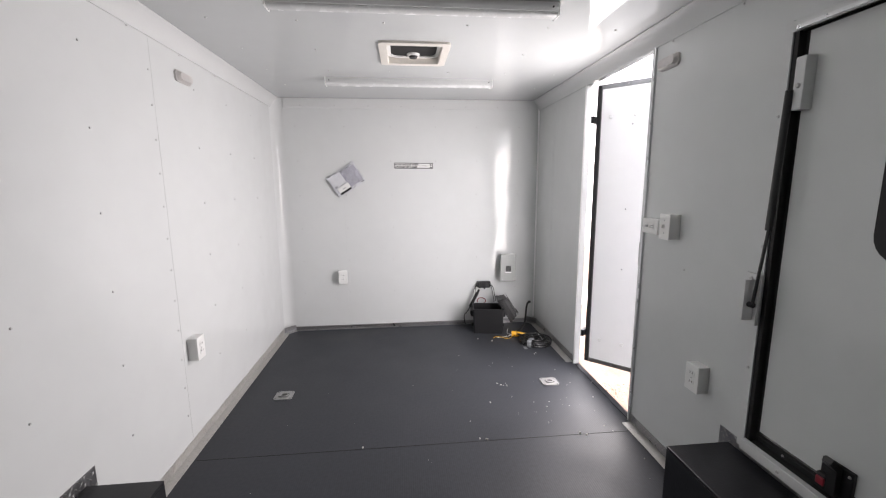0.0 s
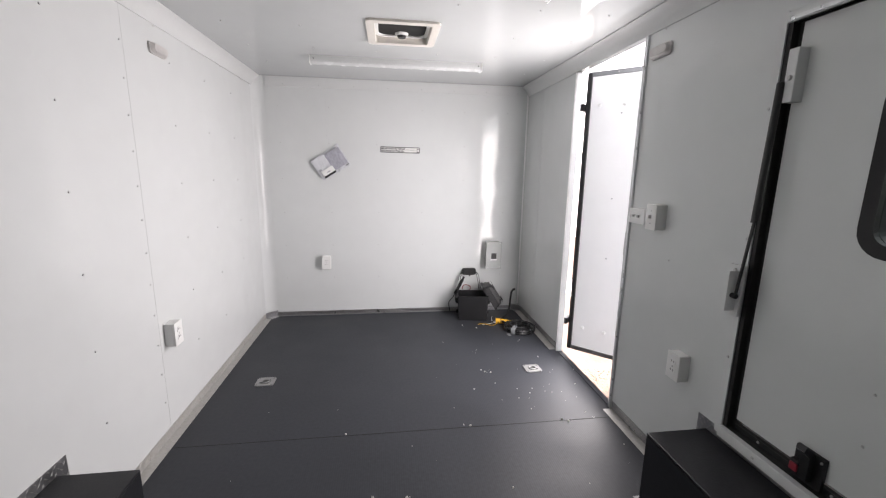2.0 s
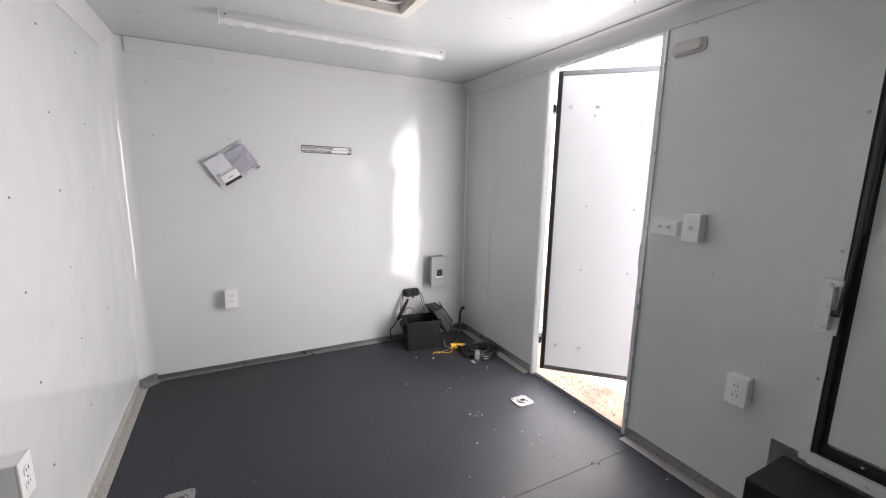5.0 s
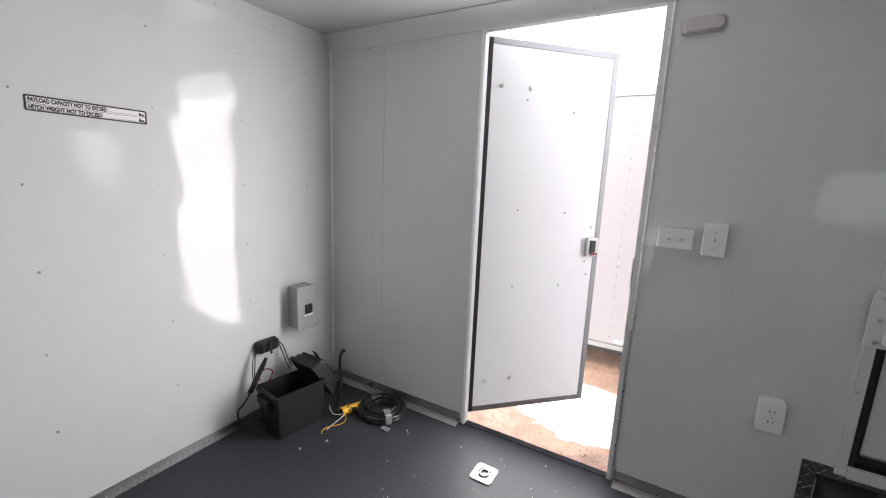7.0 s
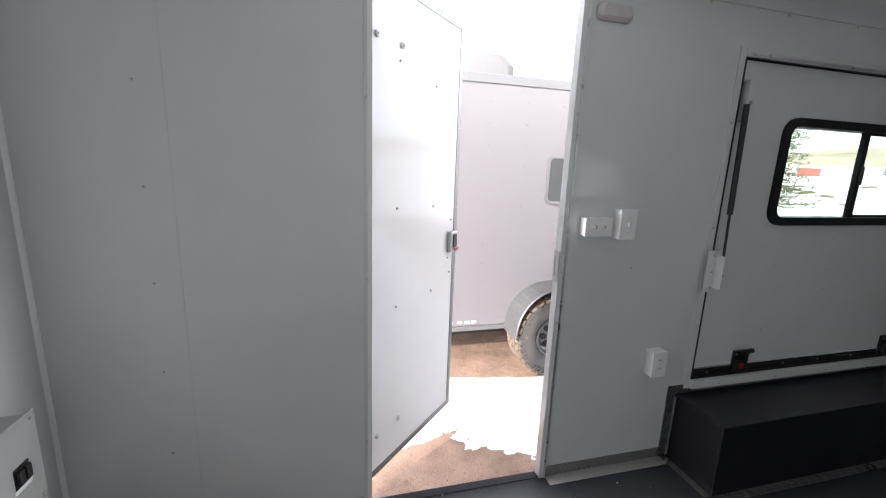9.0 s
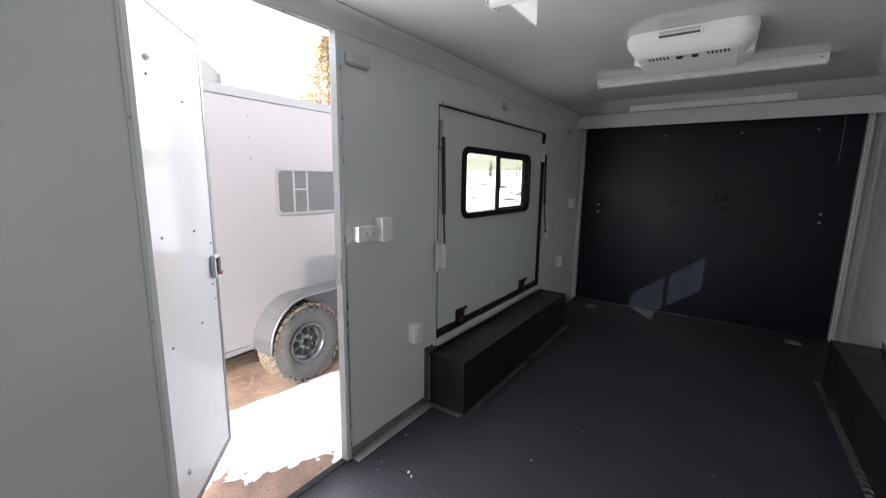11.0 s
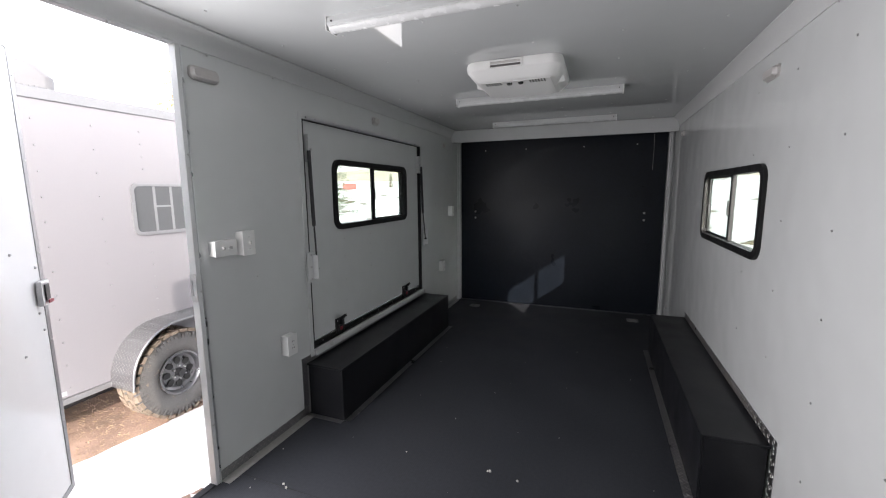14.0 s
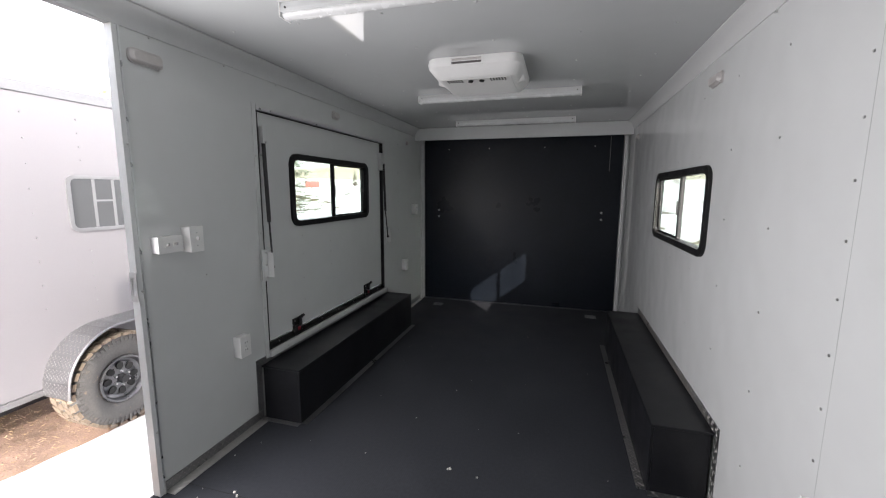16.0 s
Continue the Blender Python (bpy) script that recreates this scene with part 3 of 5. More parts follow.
for k in range(5):
    y = HY0 + 0.15 + k * 0.36
    part("screw", cyl(bmesh.new(), (XR - 0.022, y, HZ0 - 0.015), (XR - 0.026, y, HZ0 - 0.015), 0.006, 0.004, 8), M_STEEL, hf)

G = 0.034
hatch = tagged(new("hatch_door"), "white top-hinged serving hatch, closed, with black gasket", "hatch", kind="structure")
hatch.matrix_basis = pose(XR + 0.037, 0, 0)
hm = wall_with_holes("x", HY0 + G, HY1 - G, HZ0 + G + 0.018, HZ1 - 0.012, -0.014, 0.012, [(WIN_R[0] + 0.026, WIN_R[1] - 0.026, WIN_R[2] + 0.026, WIN_R[3] - 0.026)])
part("panel", hm, M_PANEL, hatch, "glossy white hatch panel")
to3 = lambda u, v, d: (d, (HY0 + HY1) / 2 + u, (HZ0 + HZ1) / 2 + v)
sq = lambda w, h: [(w / 2, h / 2), (-w / 2, h / 2), (-w / 2, -h / 2), (w / 2, -h / 2)]
part("gasket", ring(bmesh.new(), sq(HY1 - HY0, HZ1 - HZ0), sq(HY1 - HY0 - 2 * G - 0.004, HZ1 - HZ0 - 2 * G - 0.014), -0.009, 0.012, to3), M_RUBBER, hatch, "wide black rubber gasket")
part("gasket_lip", ring(bmesh.new(), sq(HY1 - HY0 - 0.001, HZ1 - HZ0 - 0.001), sq(HY1 - HY0 - 0.034, HZ1 - HZ0 - 0.016), -0.0365, -0.0095, to3), M_RUBBER, hatch, "black rubber lip")
part("foot_channel", bx(-0.012, -0.0045, HY0 + 0.03, HY1 - 0.03, HZ0 + 0.012, HZ0 + 0.03), M_BLACK, hatch)
for k in range(7):
    part("screw", cyl(bmesh.new(), (-0.012, HY0 + 0.12 + k * 0.25, HZ0 + 0.021), (-0.015, HY0 + 0.12 + k * 0.25, HZ0 + 0.021), 0.005, 0.004, 8), M_STEEL, hatch)
for y, zs in ((0.56, (0.62, 0.78, 0.95, 1.08)), (0.20, (0.82, 0.92, 1.0, 1.08))):
    for z in zs:
        part("screw", cyl(bmesh.new(), (-0.013, y, z), (-0.017, y, z), 0.005, 0.003, 8), M_STEEL, hatch)
slider("window_2", "black framed sliding window in the serving hatch", XR + 0.023, -1, *WIN_R, 0.05)


def strut(y, top, low, s):
    """A gas strut between its two white brackets; s points away from the hatch's middle."""
    st = thing("gas_strut", "black gas strut between two white brackets on the hatch", "gas strut", "hatch struts", pose(XR - 0.012, y, low))
    h = top - low
    part("bracket", bx(-0.006, 0.0345, -s * 0.046, -s * 0.012, h - 0.165, h, bevel=0.003), M_TRIM, st, "white steel upper bracket")
    part("bolt", cyl(bmesh.new(), (-0.006, -s * 0.03, h - 0.09), (-0.012, -s * 0.03, h - 0.09), 0.009, 0.006, 8), M_STEEL, st)
    lb = part("bracket", bx(-0.022, -0.0125, s * 0.006, s * 0.068, -0.02, 0.17, bevel=0.002), M_TRIM, st, "white steel lower bracket")
    part("bracket_web", bx(-0.062, -0.0225, s * 0.022, s * 0.026, 0.0, 0.15), M_TRIM, lb)
    for z in (0.0, 0.075, 0.15):
        part("bolt", cyl(bmesh.new(), (-0.022, s * 0.04, z), (-0.027, s * 0.04, z), 0.008, 0.006, 8), M_STEEL, lb)
    part("sleeve", cyl(bmesh.new(), (-0.010, -s * 0.006, h - 0.10), (-0.022, -s * 0.004, h - 0.56), 0.0115, None, 14), M_BLACK, st)
    part("rod", cyl(bmesh.new(), (-0.022, -s * 0.004, h - 0.56), (-0.040, s * 0.006, 0.07), 0.0055, None, 10), M_BLACK, st)
    part("ball_end", cyl(bmesh.new(), (-0.040, s * 0.003, 0.06), (-0.040, s * 0.0215, 0.06), 0.010, None, 12), M_BLACK, st)
    return st


strut(0.962, 1.765, 0.875, 1)
strut(-0.738, 1.755, 0.875, -1)


def hatch_latch(y):
    la = thing("hatch_latch", "black cam latch with a red tab at the hatch foot", "latch", "hatch latches", pose(XR + 0.016, y, 0.405))
    part("base_plate", bx(-0.008, 0.0065, -0.035, 0.055, 0.003, 0.115, bevel=0.003), M_BLACK, la)
    bm = bmesh.new()
    slab(bm, [(-0.03, 0.0), (-0.012, 0.0), (-0.010, 0.095), (-0.045, 0.125), (-0.055, 0.110), (-0.03, 0.085)], -0.012, 0.014, lambda u, v, d: (u, d + 0.005, v + 0.02))
    part("lever", bm, M_BLACK, la)
    part("keeper", bx(-0.028, -0.0085, 0.022, 0.05, 0.02, 0.07, bevel=0.003), M_BLACK, la)
    part("red_tab", bx(-0.036, -0.0285, 0.02, 0.045, 0.035, 0.06, bevel=0.003), bpy.data.materials["red_plastic"], la, "small red tab")
    for yy in (-0.026, 0.045):
        part("screw", cyl(bmesh.new(), (-0.008, yy, 0.10), (-0.012, yy, 0.10), 0.005, 0.003, 8), M_STEEL, la)


hatch_latch(0.662)
hatch_latch(-0.395)

# ---- screws of the panels ----
SCREW = None


def screws(owner, places, way, big=1.0):
    """Small pan-head screws of a wall, all on one mesh."""
    global SCREW
    if SCREW is None:
        s = bmesh.new()
        bmesh.ops.create_cone(s, cap_ends=True, segments=8, radius1=0.0047, radius2=0.0030, depth=0.0035, matrix=Matrix.Translation((0, 0, 0.002)))
        tmp = bpy.data.meshes.new("screw")
        s.to_mesh(tmp)
        s.free()
        tmp.materials.append(M_STEEL)
        SCREW = tmp
    q = Vector(way).to_track_quat("Z", "Y").to_matrix().to_4x4()
    for p in places:
        o = new("screw", SCREW)
        o.parent = owner
        o.matrix_basis = Matrix.Translation(p) @ q @ Matrix.Scale(big, 4)


rows_z = (0.36, 0.665, 0.97, 1.275, 1.58, 1.885)
left_places = []
for y in (-1.56, -1.15, -0.74, -0.33, 0.085, 0.50, 0.915, 1.325, 2.13, 2.545, 2.98):
    for z in rows_z:
        if not (WIN_L[0] - 0.05 < y < WIN_L[1] + 0.05 and WIN_L[2] - 0.05 < z < WIN_L[3] + 0.05) and not (y < 1.1 and z < 0.42):
            left_places.append((XL, y + random.uniform(-0.006, 0.006), z + random.uniform(-0.006, 0.006)))
for k in range(13):
    left_places.append((XL, 1.728, 0.20 + k * 0.1535))
for k in range(14):
    left_places.append((XL + 0.006, -1.6 + k * 0.4, H - 0.098))
screws(wall_left, left_places, (1, 0, 0))
front_places = [(x, YF, z) for x in (-1.06, -0.645, -0.225, 0.185, 0.57, 0.965) for z in (0.36, 0.667, 0.97, 1.272, 1.58, 1.885)]
screws(wall_front, [(p[0] + random.uniform(-0.006, 0.006), p[1], p[2]) for p in front_places], (0, -1, 0))
screws(wall_front, [(-1.01 + 0.295 * k, YF - 0.006, 2.062) for k in range(8)], (0, -1, 0))
right_places = [(XR, 3.18, z) for z in rows_z] + [(XR, 1.40, 0.97)]
right_places += [(XR, y, z) for y in (-1.15, -1.55) for z in rows_z]
right_places += [(XR - 0.006, -1.6 + k * 0.4, H - 0.098) for k in range(14)]
screws(wall_right, right_places, (-1, 0, 0))
cs = bmesh.new()
for x in (-1.0, -0.6, -0.2, 0.2, 0.6, 0.95):
    for k in range(12):
        y = -1.6 + k * 0.42
        if not (VENT[0] - 0.1 < x < VENT[1] + 0.1 and VENT[2] - 0.1 < y < VENT[3] + 0.1):
            bmesh.ops.create_cone(cs, cap_ends=True, segments=8, radius1=0.004, radius2=0.006, depth=0.004, matrix=Matrix.Translation((x, y, H - 0.002)))
tagged(link("screw_heads", cs, M_STEEL, ceiling), kind="stuff")


# ---- ceiling lamps ----
def strip_lamp(x, y, length, drop=0.0):
    lamp = thing("strip_lamp", "long white fluorescent strip light, switched off, under the ceiling", "ceiling lamp", "ceiling strip lights", pose(x, y, H - drop))
    a = length / 2
    sec = [(-0.028, drop), (0.028, drop), (0.034, -0.024), (0.034, -0.034), (-0.034, -0.034), (-0.034, -0.024)]
    part("channel", prism([(u, v) for u, v in sec], -a + 0.004, a - 0.004, "x"), M_TRIM, lamp, "white sheet metal channel")
    dif = [(0.030 * math.cos(radians(t)), -0.035 - 0.020 * abs(math.sin(radians(t))) ** 0.7) for t in range(0, -181, -15)]
    part("diffuser", prism(dif, -a + 0.008, a - 0.008, "x"), M_DIFF, lamp, "ribbed translucent cover")
    for u in (-0.0335, 0.0335):
        part("side_rib", bx(-a + 0.01, a - 0.01, u - 0.0025, u + 0.0025, -0.039, -0.0345), M_TRIM, lamp)
    for s in (-1, 1):
        cap = part("end_cap", bx(s * a, s * (a - 0.006), -0.036, 0.036, -0.054, 0.0, bevel=0.004), M_WHITEPL, lamp)
        part("screw", cyl(bmesh.new(), (s * (a - 0.03), 0.034, -0.022), (s * (a - 0.03), 0.038, -0.022), 0.004, None, 8), M_BLACK, cap)
        part("screw", cyl(bmesh.new(), (s * (a - 0.03), -0.034, -0.022), (s * (a - 0.03), -0.038, -0.022), 0.004, None, 8), M_BLACK, cap)
    return lamp


M_DIFF = mat("milky_diffuser", (0.62, 0.63, 0.63), 0.25, vary=0.03, scale=20)
for ly in (2.80, 1.505, -0.135, -1.325):
    strip_lamp(-0.055, ly, 1.21)

# ---- roof vent ----
vt = thing("roof_vent", "white framed roof vent with dark screen and crank knob", "roof vent", at=pose((VENT[0] + VENT[1]) / 2, (VENT[2] + VENT[3]) / 2, H))
vw, vl = VENT[1] - VENT[0], VENT[3] - VENT[2]
to3 = lambda u, v, d: (u, v, d)
part("trim_ring", ring(bmesh.new(), rounded_rect(vw + 0.075, vl + 0.075, 0.03), rounded_rect(vw - 0.01, vl - 0.01, 0.012), -0.012, 0.0, to3), mat("cream_plastic", (0.66, 0.63, 0.58), 0.4), vt, "cream plastic trim ring")
part("shaft", ring(bmesh.new(), rounded_rect(vw - 0.002, vl - 0.002, 0.012), rounded_rect(vw - 0.012, vl - 0.012, 0.012), 0.0, 0.12, to3), bpy.data.materials["cream_plastic"], vt)
part("screen", bx(-vw / 2 + 0.01, vw / 2 - 0.01, -vl / 2 + 0.01, vl / 2 - 0.01, 0.030, 0.036), M_DARK, vt, "dark insect screen")
part("screen_rim", ring(bmesh.new(), rounded_rect(vw - 0.014, vl - 0.014, 0.05), rounded_rect(vw - 0.05, vl - 0.05, 0.05), 0.0215, 0.0295, to3), M_WHITEPL, vt)
kn = part("crank_boss", cyl(bmesh.new(), (0, 0.115, 0.0295), (0, 0.115, 0.018), 0.040, 0.036, 24), M_WHITEPL, vt)
part("crank_knob", cyl(bmesh.new(), (0, 0.115, 0.0175), (0, 0.115, 0.006), 0.027, 0.022, 18), M_BLACK, kn, "black crank knob")
part("lid", bx(-vw / 2 - 0.03, vw / 2 + 0.03, -vl / 2 - 0.03, vl / 2 + 0.03, 0.125, 0.15, bevel=0.01), M_DARK, vt, "dark roof lid, shut")

# ---- ceiling air conditioner ----
ac = thing("air_conditioner", "white ceiling air conditioner with vent slots and a small display", "air conditioner", at=pose(-0.054, 0.45, H))


def loft(sections):
    """Loft rounded rectangles (w, l, r, dx, dy, z) into a closed body."""
    bm = bmesh.new()
    loops = []
    for w, l, r, dx, dy, z in sections:
        loops.append([bm.verts.new((u + dx, v + dy, z)) for u, v in rounded_rect(w, l, r, 6)])
    k = len(loops[0])
    for a, b in zip(loops, loops[1:]):
        for i in range(k):
            bm.faces.new((a[i], a[(i + 1) % k], b[(i + 1) % k], b[i]))
    bm.faces.new(loops[0])
    bm.faces.new(loops[-1][::-1])
    return bm


part("housing", loft([(0.53, 0.56, 0.07, 0, 0, 0), (0.54, 0.57, 0.075, 0, 0, -0.02), (0.53, 0.56, 0.075, 0, 0, -0.045), (0.46, 0.47, 0.07, 0, -0.01, -0.088), (0.43, 0.43, 0.07, 0, -0.01, -0.095)]), M_WHITEPL, ac, "white moulded housing", smooth=True)
slot_rim = part("slot_rim", ring(bmesh.new(), rounded_rect(0.185, 0.044, 0.006), rounded_rect(0.168, 0.029, 0.004), 0.272, 0.2875, lambda u, v, d: (u + 0.032, d, v - 0.026)), M_WHITEPL, ac, "raised rim of the air slot")
part("return_slot", bx(-0.052, 0.116, 0.2815, 0.2835, -0.0405, -0.0115), M_GREYDK, slot_rim, "dark recessed air slot")
part("slot_bar", bx(-0.050, 0.114, 0.2837, 0.2855, -0.024, -0.013, bevel=0.0006), M_GREYPL, slot_rim, "grey bar inside the slot")
part("slot_panel", bx(-0.2, 0.2, -0.205, 0.19, -0.0985, -0.0955, bevel=0.002), M_WHITEPL, ac)
for s in (-1, 1):
    for i in range(6):
        for j in range(2):
            u = s * (0.085 + i * 0.016)
            y = 0.14 + j * 0.03
            part("slot", bx(u - 0.004, u + 0.004, y - 0.010, y + 0.010, -0.1005, -0.099), M_DARK, ac)
for u in (-0.03, 0.035):
    part("control_knob", cyl(bmesh.new(), (u, 0.15, -0.0986), (u, 0.15, -0.108), 0.016, 0.013, 14), M_DARK, ac, "dark control knob")
for s in (-1, 1):
    part("side_vent", cyl(bmesh.new(), (s * 0.205, 0.02, -0.062), (s * 0.2525, 0.02, -0.048), 0.036, 0.036, 20), M_WHITEPL, ac)


# ---- wall lights ----
def wall_light(x, y, z, s, w=0.145, h=0.055, name="marker_light", label="oval grey marker light housing, unlit, on the wall"):
    wl = thing(name, label, "wall light", "wall marker lights", pose(x, y, z))
    to = lambda u, v, d: (s * d, u, v)
    part("base", slab(bmesh.new(), rounded_rect(w, h, h * 0.35), 0, 0.01, to), M_GREYPL, wl)
    bm = bmesh.new()
    a = [bm.verts.new(to(u, v, 0.0105)) for u, v in rounded_rect(w * 0.94, h * 0.88, h * 0.35)]
    b = [bm.verts.new(to(u, v, 0.026)) for u, v in rounded_rect(w * 0.80, h * 0.62, h * 0.28)]
    bm.faces.new(a[::-1])
    bm.faces.new(b)
    for i in range(len(a)):
        bm.faces.new((a[i], a[(i + 1) % len(a)], b[(i + 1) % len(a)], b[i]))
    part("lens", bm, M_GREYPL, wl, "frosted lens", smooth=True)
    for u in (-w * 0.44, w * 0.44):
        part("screw", cyl(bmesh.new(), to(u, 0, 0.01), to(u, 0, 0.013), 0.004, None, 8), M_STEEL, wl)


wall_light(XR, 1.622, 1.938, -1, 0.15, 0.06)
wall_light(XL, 2.02, 1.922, 1, 0.15, 0.055)
wall_light(XL, 0.664, 1.934, 1, 0.15, 0.055)
wall_light(XR, 0.115, 1.966, -1, 0.09, 0.06, "hatch_light", "small square grey light over the hatch")
wall_light(XR, -1.42, 1.928, -1, 0.05, 0.05, "indicator_light", "small grey indicator lens on the wall")
wall_light(XL, -1.42, 1.928, 1, 0.05, 0.05, "indicator_light", "small grey indicator lens on the wall")


# ---- outlets and switches ----
def wall_box(kind, at, rz, w, h, d, marks):
    """A surface-mounted box: local x out of the wall, y along it, z up."""
    wbx = thing(kind, marks[0], marks[1], marks[2], at @ Matrix.Rotation(rz, 4, "Z"))
    part("box", bx(0, d - 0.006, -w / 2 + 0.002, w / 2 - 0.002, -h / 2 + 0.002, h / 2 - 0.002, bevel=0.003), M_WHITEPL, wbx)
    cp = part("cover_plate", bx(d - 0.0055, d, -w / 2, w / 2, -h / 2, h / 2, bevel=0.0025), M_WHITEPL, wbx)
    return wbx, cp, d


def outlet(at, rz, label="white duplex outlet in a surface box on the wall"):
    o, cp, d = wall_box("outlet", at, rz, 0.078, 0.122, 0.052, (label, "outlet", "wall outlets"))
    for z in (-0.02, 0.02):
        rc = part("receptacle", slab(bmesh.new(), rounded_rect(0.034, 0.028, 0.011), d - 0.001, d + 0.0025, lambda u, v, e, z=z: (e, u, v + z)), M_WHITEPL, cp)
    for z in (-0.02, 0.02):
        for y in (-0.007, 0.007):
            part("slot", bx(d + 0.0022, d + 0.0032, y - 0.0016, y + 0.0016, z - 0.001, z + 0.008), M_GREYDK, cp)
    part("screw", cyl(bmesh.new(), (d, 0, 0), (d + 0.002, 0, 0), 0.003, None, 8), M_STEEL, cp)
    return o


R90 = math.pi / 2
outlet(pose(XR, 1.226, 0.529), math.pi)
outlet(pose(XL, 1.826, 0.53), 0.0)
outlet(pose(-0.703, YF, 0.511), -R90)
outlet(pose(XR, -1.275, 0.555), math.pi)
outlet(pose(XR, -1.60, 1.173), math.pi, "white surface-mounted control box near the ramp door")
sw, cp, d = wall_box("light_switch", pose(XR, 1.488, 1.163), math.pi, 0.075, 0.122, 0.055, ("white single toggle switch in a surface box", "switch", "wall switches"))
part("toggle", bx(d, d + 0.012, -0.004, 0.004, -0.006, 0.010, bevel=0.002), M_GREYPL, cp)
for z in (-0.03, 0.03):
    part("screw", cyl(bmesh.new(), (d, 0, z), (d + 0.002, 0, z), 0.003, None, 8), M_STEEL, cp)
sw, cp, d = wall_box("light_switch", pose(XR, 1.615, 1.153), math.pi, 0.122, 0.075, 0.045, ("white double toggle switch mounted sideways in a surface box", "switch", "wall switches"))
for y in (-0.02, 0.02):
    part("toggle", bx(d, d + 0.012, y - 0.006, y + 0.006, -0.005, 0.007, bevel=0.002), M_STEEL, cp)
    part("toggle_bezel", bx(d, d + 0.002, y - 0.010, y + 0.010, -0.011, 0.011), M_WHITEPL, cp)

# ---- breaker panel ----
bp = thing("breaker_panel", "small grey metal breaker panel with two black breakers on the wall", "breaker panel", at=pose(0.863, YF, 0.571))
part("box", bx(-0.058, 0.066, -0.095, 0.0, -0.122, 0.122, bevel=0.004), M_GREYBOX, bp)
pc = part("cover", bx(-0.076, 0.076, -0.104, -0.0955, -0.132, 0.132, bevel=0.003), M_GREYBOX, bp, "screwed grey cover")
part("breaker_window", bx(-0.024, 0.026, -0.1065, -0.1045, -0.035, 0.02), M_BLACK, pc)
for u in (-0.012, 0.012):
    part("breaker", bx(u - 0.009, u + 0.009, -0.116, -0.107, -0.025, 0.012, bevel=0.002), M_BLACK, pc)
part("warning_label", bx(-0.03, 0.03, -0.1052, -0.1045, -0.048, -0.038), M_WHITEPL, pc, "small pale sticker")
for u in (-0.058, 0.058):
    for v in (-0.115, 0.115):
        part("screw", cyl(bmesh.new(), (u, -0.104, v), (u, -0.108, v), 0.005, 0.004, 8), M_STEEL, pc)

# ---- battery box, charger, cords ----
bb = thing("battery_box", "open black plastic battery box with its lid tipped back", "battery box", at=pose(0.645, 3.29, 0.0, 0, 0, -9))
W, L, HB, th = 0.28, 0.20, 0.235, 0.006


def open_box():
    bm = bmesh.new()
    outer = rounded_rect(W, L, 0.012, 3)
    inner = rounded_rect(W - 2 * th, L - 2 * th, 0.008, 3)
    k = len(outer)
    o0 = [bm.verts.new((u * 0.95, v * 0.95, 0)) for u, v in outer]
    o1 = [bm.verts.new((u, v, HB)) for u, v in outer]
    i1 = [bm.verts.new((u, v, HB)) for u, v in inner]
    i0 = [bm.verts.new((u * 0.95, v * 0.95, th)) for u, v in inner]
    bm.faces.new(o0[::-1])
    bm.faces.new(i0)
    for i in range(k):
        j = (i + 1) % k
        for a, b in ((o0, o1), (o1, i1), (i1, i0)):
            bm.faces.new((a[i], a[j], b[j], b[i]))
    return bm


part("tub", open_box(), M_BLACK, bb, "black plastic tub")
part("rim", ring(bmesh.new(), rounded_rect(W + 0.012, L + 0.012, 0.014, 3), rounded_rect(W + 0.001, L + 0.001, 0.012, 3), HB - 0.02, HB - 0.002, lambda u, v, d: (u, v, d)), M_BLACK, bb)
for s in (-1, 1):
    part("end_handle", loft([(0.022, 0.11, 0.008, s * (W / 2 + 0.006), 0, HB - 0.085), (0.032, 0.12, 0.010, s * (W / 2 + 0.010), 0, HB - 0.06), (0.032, 0.12, 0.010, s * (W / 2 + 0.010), 0, HB - 0.03)]), M_BLACK, bb)
    part("strap_lug", cyl(bmesh.new(), (s * (W / 2 - 0.01), 0.0, 0.055), (s * (W / 2 + 0.012), 0.0, 0.055), 0.016, None, 12), M_BLACK, bb)
lid = part("lid", loft([(0.225, 0.215, 0.018, 0, 0, 0.0), (0.222, 0.212, 0.018, 0, 0, 0.042), (0.205, 0.195, 0.018, 0, 0, 0.050), (0.200, 0.190, 0.018, 0, 0, 0.072), (0.150, 0.150, 0.018, 0.01, 0, 0.080), (0.145, 0.145, 0.018, 0.01, 0, 0.090)]), M_BLACK, bb, "black ribbed lid tipped back")
lid.matrix_basis = pose(0.150, 0.045, 0.195, -6, 58, -4)
part("lid_rim", ring(bmesh.new(), rounded_rect(0.245, 0.235, 0.02), rounded_rect(0.226, 0.216, 0.018), -0.006, 0.016, lambda u, v, d: (u, v, d)), M_BLACK, lid)
for u in (-0.06, 0.0, 0.06):
    part("lid_rib", bx(u - 0.006, u + 0.006, -0.104, 0.104, 0.02, 0.0535, bevel=0.002), M_BLACK, lid)
part("strap", bx(-0.11, 0.112, -0.018, 0.018, 0.0905, 0.0935, bevel=0.001), M_RUBBER, lid, "flat black tie-down strap")
part("buckle", bx(0.06, 0.10, -0.024, 0.024, 0.094, 0.102, bevel=0.002), M_BLACK, lid)
ch = thing("battery_charger", "black finned battery charger hanging on the nose wall", "charger", at=pose(0.642, YF, 0.396))
ch.scale = (0.88, 0.88, 0.88)
part("body", loft([(0.15, 0.07, 0.02, 0, 0, 0.0), (0.16, 0.078, 0.025, 0, 0, 0.015), (0.15, 0.07, 0.025, 0, 0, 0.045), (0.12, 0.05, 0.02, 0, 0, 0.055)]), M_BLACK, ch)
